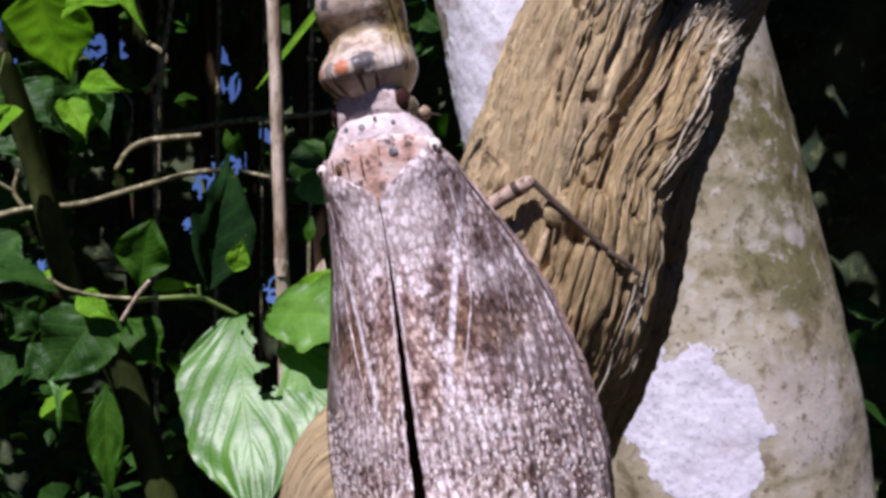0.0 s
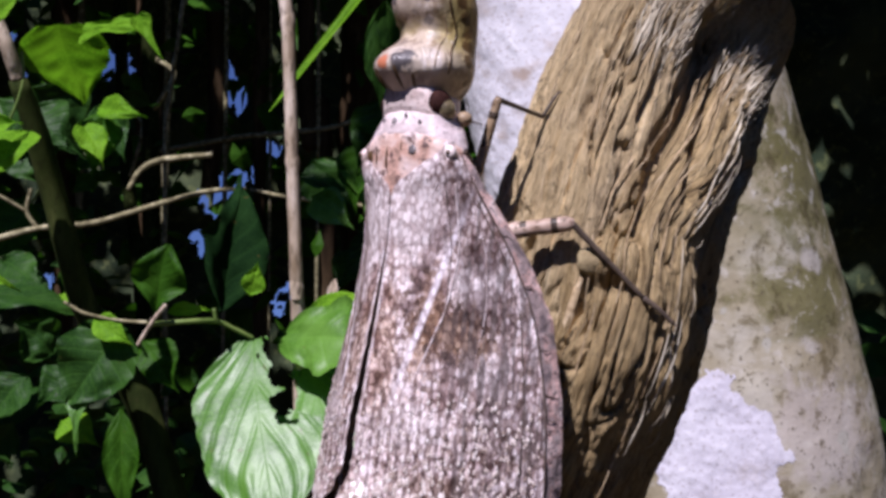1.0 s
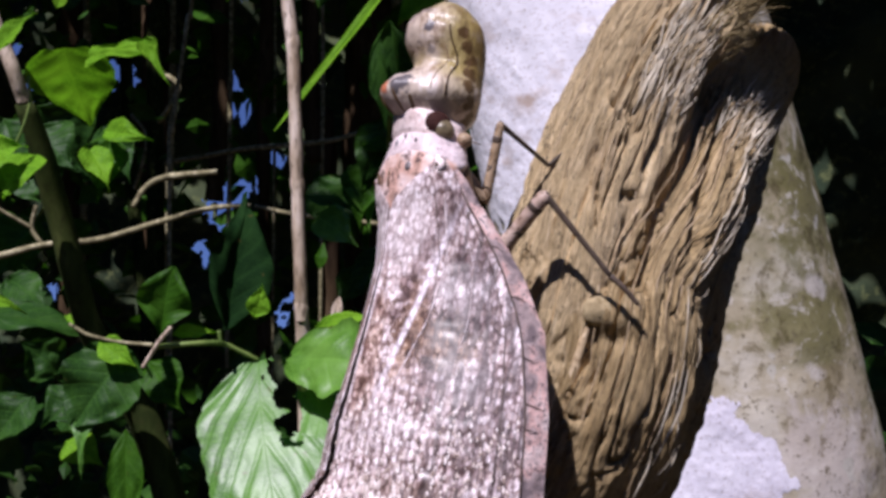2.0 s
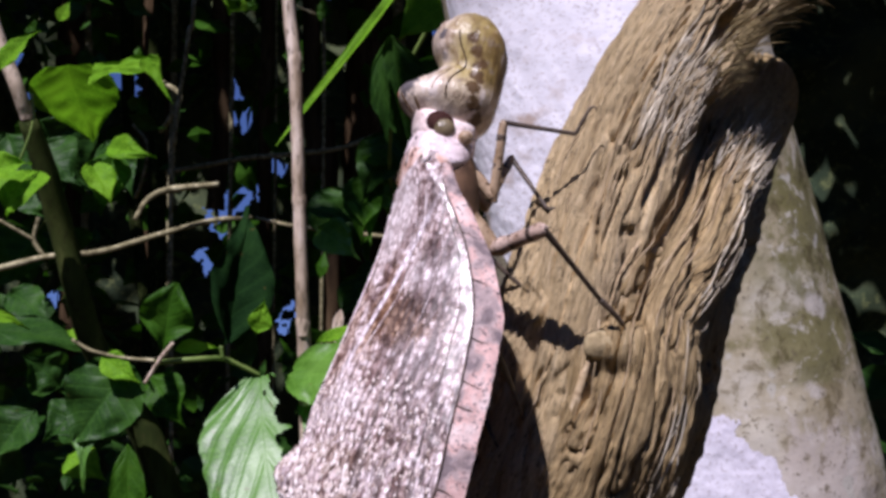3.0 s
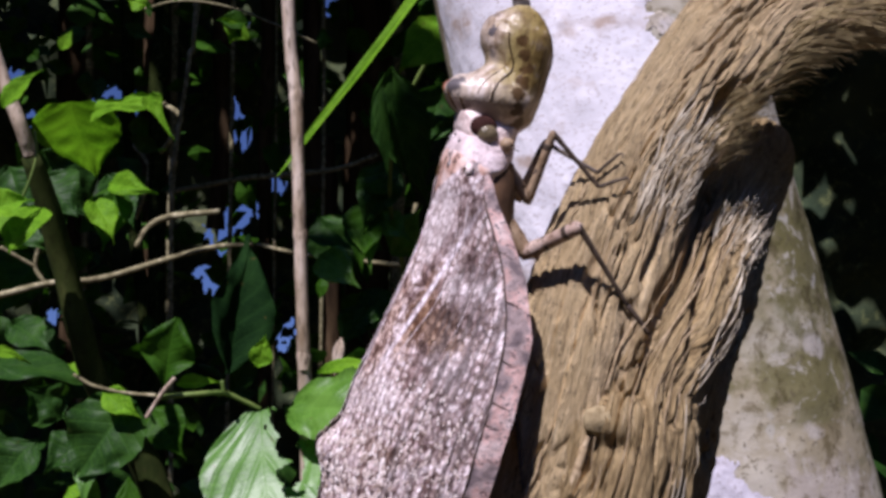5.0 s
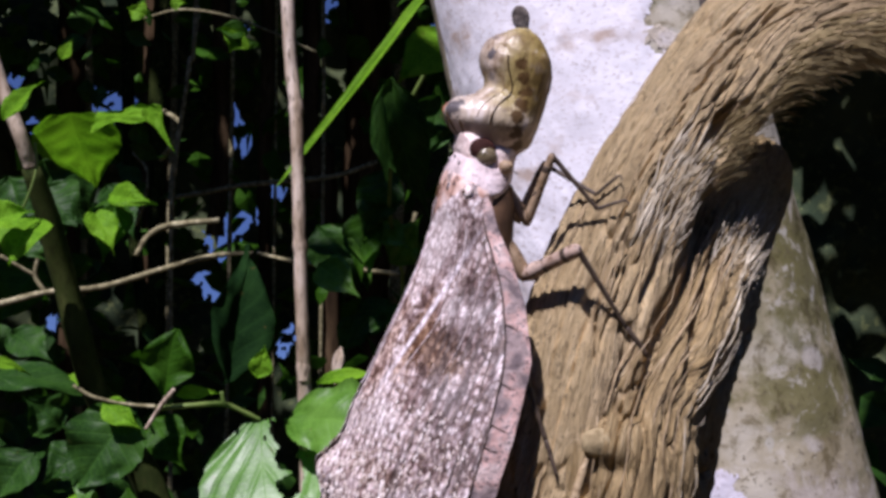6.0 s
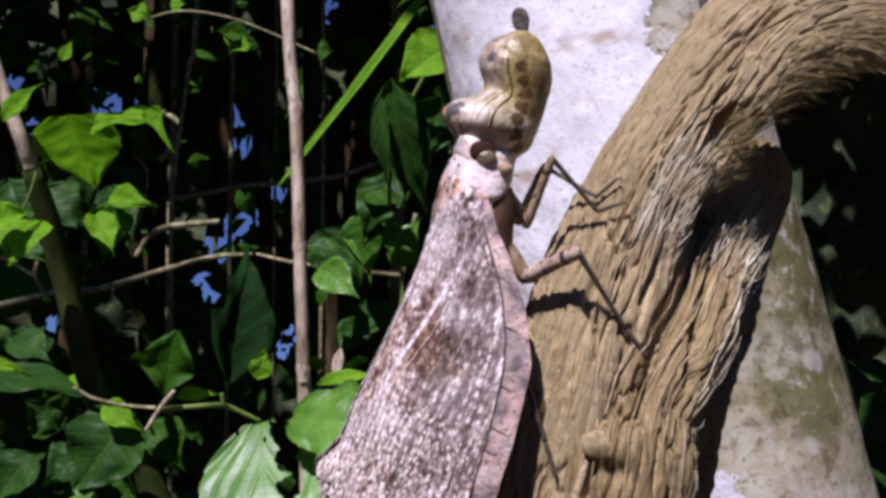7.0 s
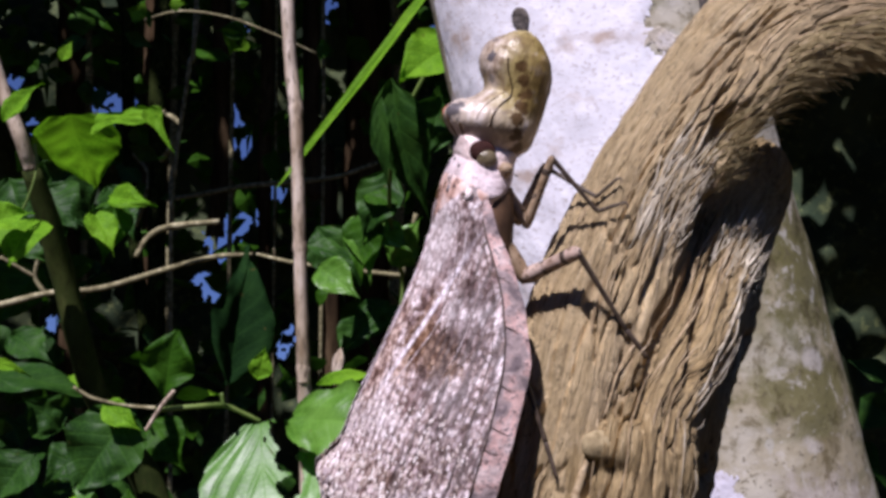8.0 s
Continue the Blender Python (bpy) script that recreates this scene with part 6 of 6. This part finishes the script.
        socket = part("eye_socket", ball("eye_socket", (5.0 * side * MM, 10.1 * MM, 2.1 * MM), (1.35 * MM, 2.1 * MM, 2.4 * MM)), BROW, bug, "dark reddish eye hollow")
        part("eye", ball("eye", (5.35 * side * MM, 9.3 * MM, 1.3 * MM), (1.55 * MM, 1.75 * MM, 1.9 * MM), 18, 12), EYE, socket, "olive-brown bulging eye")
        part("antenna", ball("antenna", (6.1 * side * MM, 8.6 * MM, -2.4 * MM), (1.3 * MM, 1.2 * MM, 1.3 * MM)), LEG_TAN, bug, "bead-like antenna base")
        part("bristle", tube("bristle", [(7.0 * side * MM, 8.4 * MM, -2.9 * MM), (8.3 * side * MM, 8.0 * MM, -4.1 * MM)], 0.00012, 5, 6), LEG_DARK, bug)
    # head
    ang = np.linspace(0, 2 * np.pi, 72, endpoint=False)[None, :]
    s = np.concatenate([np.linspace(0, 19, 56), 19 + 3.3 * np.sin(np.linspace(0.06, np.pi / 2, 16))])[:, None]
    hp = head_point(ang, s)
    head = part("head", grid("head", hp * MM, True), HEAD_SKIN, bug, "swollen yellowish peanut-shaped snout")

    for sd in (0, 1):
        flip = (lambda a: a) if not sd else (lambda a: math.pi - a)
        line = [head_point(np.array(flip(0.30 + 0.02 * k)), np.array(4.0 + k * 1.2), 0.05) for k in range(11)]
        part("stripe", tube("stripe", [tuple(q * MM) for q in line], 0.00016, 5, 40), SPOT_BROWN, head)
        line = [head_point(np.array(flip(0.62 + 0.01 * k)), np.array(4.5 + k * 1.2), 0.03) for k in range(8)]
        part("stripe", tube("stripe", [tuple(q * MM) for q in line], 0.00010, 5, 40), LEG_TAN, head)
    for a, s1 in ((1.30, 4.2), (1.80, 4.6), (2.20, 4.4), (2.60, 4.0), (0.95, 3.6)):
        line = [head_point(np.array(a + 0.015 * q), np.array(q), -0.10) for q in np.linspace(1.0, s1, 7)]
        part("stripe", tube("stripe", [tuple(q * MM) for q in line], [0.0001, 0.00022, 0.00028, 0.00030, 0.00028, 0.00022, 0.0001], 7, 24), SPOT_BROWN, head)
    return bug


# legs: name, hip, femur length, tibia length, tarsus length, femur radius
LEGS = {
    "right_fore": ((3.2, 1.0, -9.8), 12.6, 12.0, 5.0, 0.80, 70),
    "left_fore": ((-2.5, 1.0, -9.8), 11.0, 12.0, 5.0, 0.80, 70),
    "right_middle": ((5.85, -7.9, -11.55), 13.0, 15.9, 6.0, 1.25, 6),
    "left_middle": ((-2.5, -7.5, -11.3), 10.0, 15.5, 6.0, 0.90, 6),
    "right_hind": ((2.5, -14.0, -11.5), 12.0, 18.0, 6.0, 0.95, 6),
    "left_hind": ((-2.5, -14.0, -11.5), 12.0, 18.0, 6.0, 0.95, 6),
}


def build_legs(bug):
    """Each leg lies along its own +y: femur, then tibia with a slender foot."""
    made = {}
    for name, (hip, fem, tib, tar, r, bend) in LEGS.items():
        hx, hy, hz = hip
        part(name + "_coxa", tube("coxa", [(hx * 0.7 * MM, (hy + 4.5) * MM, (hz + 6) * MM), (hx * 0.9 * MM, (hy + 2.5) * MM, (hz + 3) * MM), (hx * MM, hy * MM, hz * MM)], [1.6 * r * MM, 1.35 * r * MM, 1.0 * r * MM], 12, 16, 0.1, 6), LEG_TAN, bug, "brown hip segment")
        f = part(name + "_femur", tube("femur", [(0, -0.6 * MM, 0), (0, 0.15 * fem * MM, 0), (0, 0.6 * fem * MM, 0), (0, 0.93 * fem * MM, 0), (0, (fem + 0.4) * MM, 0)], [r * 0.9 * MM, r * 1.1 * MM, r * MM, r * 0.95 * MM, r * 0.5 * MM], 12, 28, 0.10, 3), LEG_PINK if "middle" in name else LEG_TAN, bug, "tan thigh")
        for k in (0.42, 0.8):
            part("band", tube("band", [(0, (k * fem - 0.5) * MM, 0), (0, k * fem * MM, 0), (0, (k * fem + 0.5) * MM, 0)], r * 1.05 * MM, 12, 6), LEG_DARK, f)
        t = part(name + "_tibia", tube("tibia", [(0, -0.3 * MM, 0), (0, 0.5 * tib * MM, 0), (0, tib * MM, 0)], [min(r, 0.9) * 0.62 * MM, min(r, 0.9) * 0.5 * MM, min(r, 0.9) * 0.45 * MM], 10, 22, 0.08, 4), LEG_DARK, bug, "dark slender shin")
        cb, sb = math.cos(radians(bend)) * tar, math.sin(radians(bend)) * tar
        foot = part("foot", tube("foot", [(0, tib * MM, 0), (0, (tib + 0.5 * cb) * MM, (0.5 * sb + 0.2) * MM), (0, (tib + cb) * MM, sb * MM)], [r * 0.42 * MM, r * 0.36 * MM, r * 0.30 * MM], 8, 14, 0.15, 5), LEG_DARK, t)
        part("claw", tube("claw", [(0, (tib + cb) * MM, sb * MM), (0.3 * MM, (tib + cb + 0.7) * MM, (sb + 0.1) * MM), (0.4 * MM, (tib + cb + 1.0) * MM, (sb - 0.6) * MM)], [0.00016, 0.00013, 0.00005], 6, 8), LEG_DARK, t)
        made[name] = (f, t)
    return made


# seconds, place, quaternion of the bug's body
BODY = [
    (0, (-0.00146, 0.15370, 1.47513), (0.7200, 0.6637, -0.1953, -0.0536)),
    (0.5, (-0.00363, 0.15439, 1.47771), (0.7162, 0.6422, -0.2202, -0.1619)),
    (1, (-0.00253, 0.15781, 1.48303), (0.6986, 0.6164, -0.2375, -0.2751)),
    (1.5, (-0.00333, 0.15962, 1.48455), (0.7276, 0.5694, -0.2719, -0.2693)),
    (3, (-0.00221, 0.16635, 1.49327), (0.6582, 0.3988, -0.4452, -0.4577)),
    (3.5, (0.00101, 0.16819, 1.49801), (0.6270, 0.4047, -0.4454, -0.4946)),
    (4, (0.00191, 0.16953, 1.49972), (0.6087, 0.4314, -0.4262, -0.5117)),
    (4.5, (0.00521, 0.16992, 1.50498), (0.6089, 0.4692, -0.3729, -0.5197)),
    (5, (0.00361, 0.17202, 1.50598), (0.6073, 0.4847, -0.3439, -0.5273)),
    (7.5, (0.00361, 0.17202, 1.50598), (0.6073, 0.4847, -0.3439, -0.5273)),
    (8, (0.00361, 0.17202, 1.50598), (0.6073, 0.4847, -0.3439, -0.5273)),
]
# where each foot holds the bark: (from, to) seconds and the place
FEET = {
    "right_fore": [(0.0, 0.55, (0.0116, 0.1698, 1.4812)), (0.85, 2.85, (0.0163, 0.1690, 1.4922)), (3.12, 8.0, (0.0239, 0.1680, 1.5059))],
    "left_fore": [(0.0, 2.0, (0.0040, 0.1760, 1.4760)), (2.5, 4.0, (0.0160, 0.1694, 1.4907)), (4.3, 8.0, (0.0240, 0.1700, 1.5083))],
    "right_middle": [(0.0, 1.65, (0.0335, 0.1560, 1.4612)), (2.2, 4.2, (0.0258, 0.1590, 1.4735)), (4.4, 8.0, (0.0308, 0.1650, 1.4828))],
    "left_middle": [(0.0, 2.2, (0.0056, 0.1713, 1.4580)), (2.7, 8.0, (0.0125, 0.1678, 1.4775))],
    "right_hind": [(0.0, 1.8, (0.0147, 0.1605, 1.4518)), (2.9, 5.1, (0.0119, 0.1640, 1.4592)), (5.9, 8.0, (0.0169, 0.1612, 1.4651))],
    "left_hind": [(0.0, 2.1, (-0.0007, 0.1663, 1.4369)), (2.9, 8.0, (0.0082, 0.1670, 1.4544))],
}
KNEE = {"fore": (0.3, 1.0, 0.2), "middle": (0.99, 0.42, -0.05), "hind": (1.0, 0.3, 0.6), "left_middle": (0.6, 1.0, 0.1)}


# where the right knees point, in the body's space, as the legs swing
KNEE_ROWS = {"right_fore": [(0.0, (0.2, 0.1, -1.0)), (0.55, (0.2, 0.1, -1.0)), (0.85, (0.3, 1.0, 0.2)), (8.0, (0.3, 1.0, 0.2))], "right_middle": [(0.0, (0.50, 0.84, 0.10)), (0.5, (0.42, 0.90, 0.05)), (1.0, (0.45, 0.88, 0.0)), (1.5, (0.50, 0.86, -0.04)), (3.0, (0.96, 0.27, -0.02)), (3.5, (0.99, 0.15, -0.02)), (4.5, (0.85, 0.52, 0.06)), (5.0, (0.67, 0.74, 0.10)), (8.0, (0.67, 0.74, 0.10))]}


def knee_hint(name, t):
    rows = KNEE_ROWS[name]
    return Vector([float(np.interp(t, [r[0] for r in rows], [r[1][i] for r in rows])) for i in range(3)])


def body_at(t):
    k = 0
    while k < len(BODY) - 2 and BODY[k + 1][0] <= t:
        k += 1
    (t0, p0, q0), (t1, p1, q1) = BODY[k], BODY[k + 1]
    f = min(1.0, max(0.0, (t - t0) / (t1 - t0)))
    from mathutils import Quaternion
    q = Quaternion(q0).slerp(Quaternion(q1), f)
    return Matrix.LocRotScale(Vector(p0).lerp(Vector(p1), f), q, None)


def foot_at(name, t):
    holds = FEET[name]
    for n, (a, b, place) in enumerate(holds):
        if t <= b:
            if t >= a or n == 0:
                return Vector(place)
            t0, p0 = holds[n - 1][1], Vector(holds[n - 1][2])
            f = (t - t0) / (a - t0)
            f = f * f * (3 - 2 * f)
            return p0.lerp(Vector(place), f) + Vector((-0.001, -0.004, 0.002)) * math.sin(math.pi * f)
    return Vector(holds[-1][2])


def along(origin, direction, back):
    """A pose at origin whose y runs along direction and whose z leans to back."""
    y = direction.normalized()
    x = y.cross(back).normalized()
    m = Matrix((x, y, x.cross(y))).transposed().to_4x4()
    m.translation = origin
    return m


def leg_poses(name, t):
    hip, fem, tib, tar, _, bend = LEGS[name]
    hip = Vector(hip) * MM
    foot = body_at(t).inverted() @ foot_at(name, t)
    a, b = fem * MM, (tib if bend > 30 else tib + tar) * MM
    d = foot - hip
    dist = min(max(d.length, abs(a - b) * 1.02), (a + b) * 0.995)
    d.normalize()
    side = -1 if name.startswith("left") else 1
    k = knee_hint(name, t) if name in KNEE_ROWS else Vector(KNEE[name] if name in KNEE else KNEE[name.split("_")[1]])
    k.x *= side
    k = (k - d * k.dot(d)).normalized()
    c = (a * a + dist * dist - b * b) / (2 * a * dist)
    knee = hip + d * (a * c) + k * (a * math.sqrt(max(0.0, 1 - c * c)))
    end = hip + d * dist
    return along(hip, knee - hip, Vector((0, 0, 1))), along(knee, end - knee, k)


def motions():
    times = [round(n * 0.1, 1) for n in range(81)]
    walk(BUG, [(t, body_at(t)) for t in times])
    for name, (femur, tibia) in LEG_PARTS.items():
        walk(femur, [(t, leg_poses(name, t)[0]) for t in times])
        walk(tibia, [(t, leg_poses(name, t)[1]) for t in times])
    # The added overhead screen slides off, so sun reaches the creeper.
    shade_bough, at = SHADE_BOUGH
    lift = Vector((0.36, 0.03, 0.03))
    walk(shade_bough, [(t, Matrix.Translation(at + lift * f) @ pose(0, 0, 0, 0, 6 * f, -5 * f)) for t, f in ((0, 0.0), (3, 0.02), (6.2, 0.0), (6.6, 0.08), (7.1, 0.55), (7.5, 0.95), (8, 1.0))])


build_ground()
build_far_woods()
build_shade_canopy()
build_undergrowth()
build_far_trunks()
build_trunk()
build_liana()
build_vine()
build_shrub()
build_sapling()
build_twigs()
build_blades()
SHADE_BOUGH = build_shade_bough()
BUG = build_bug()
LEG_PARTS = build_legs(BUG)
motions()
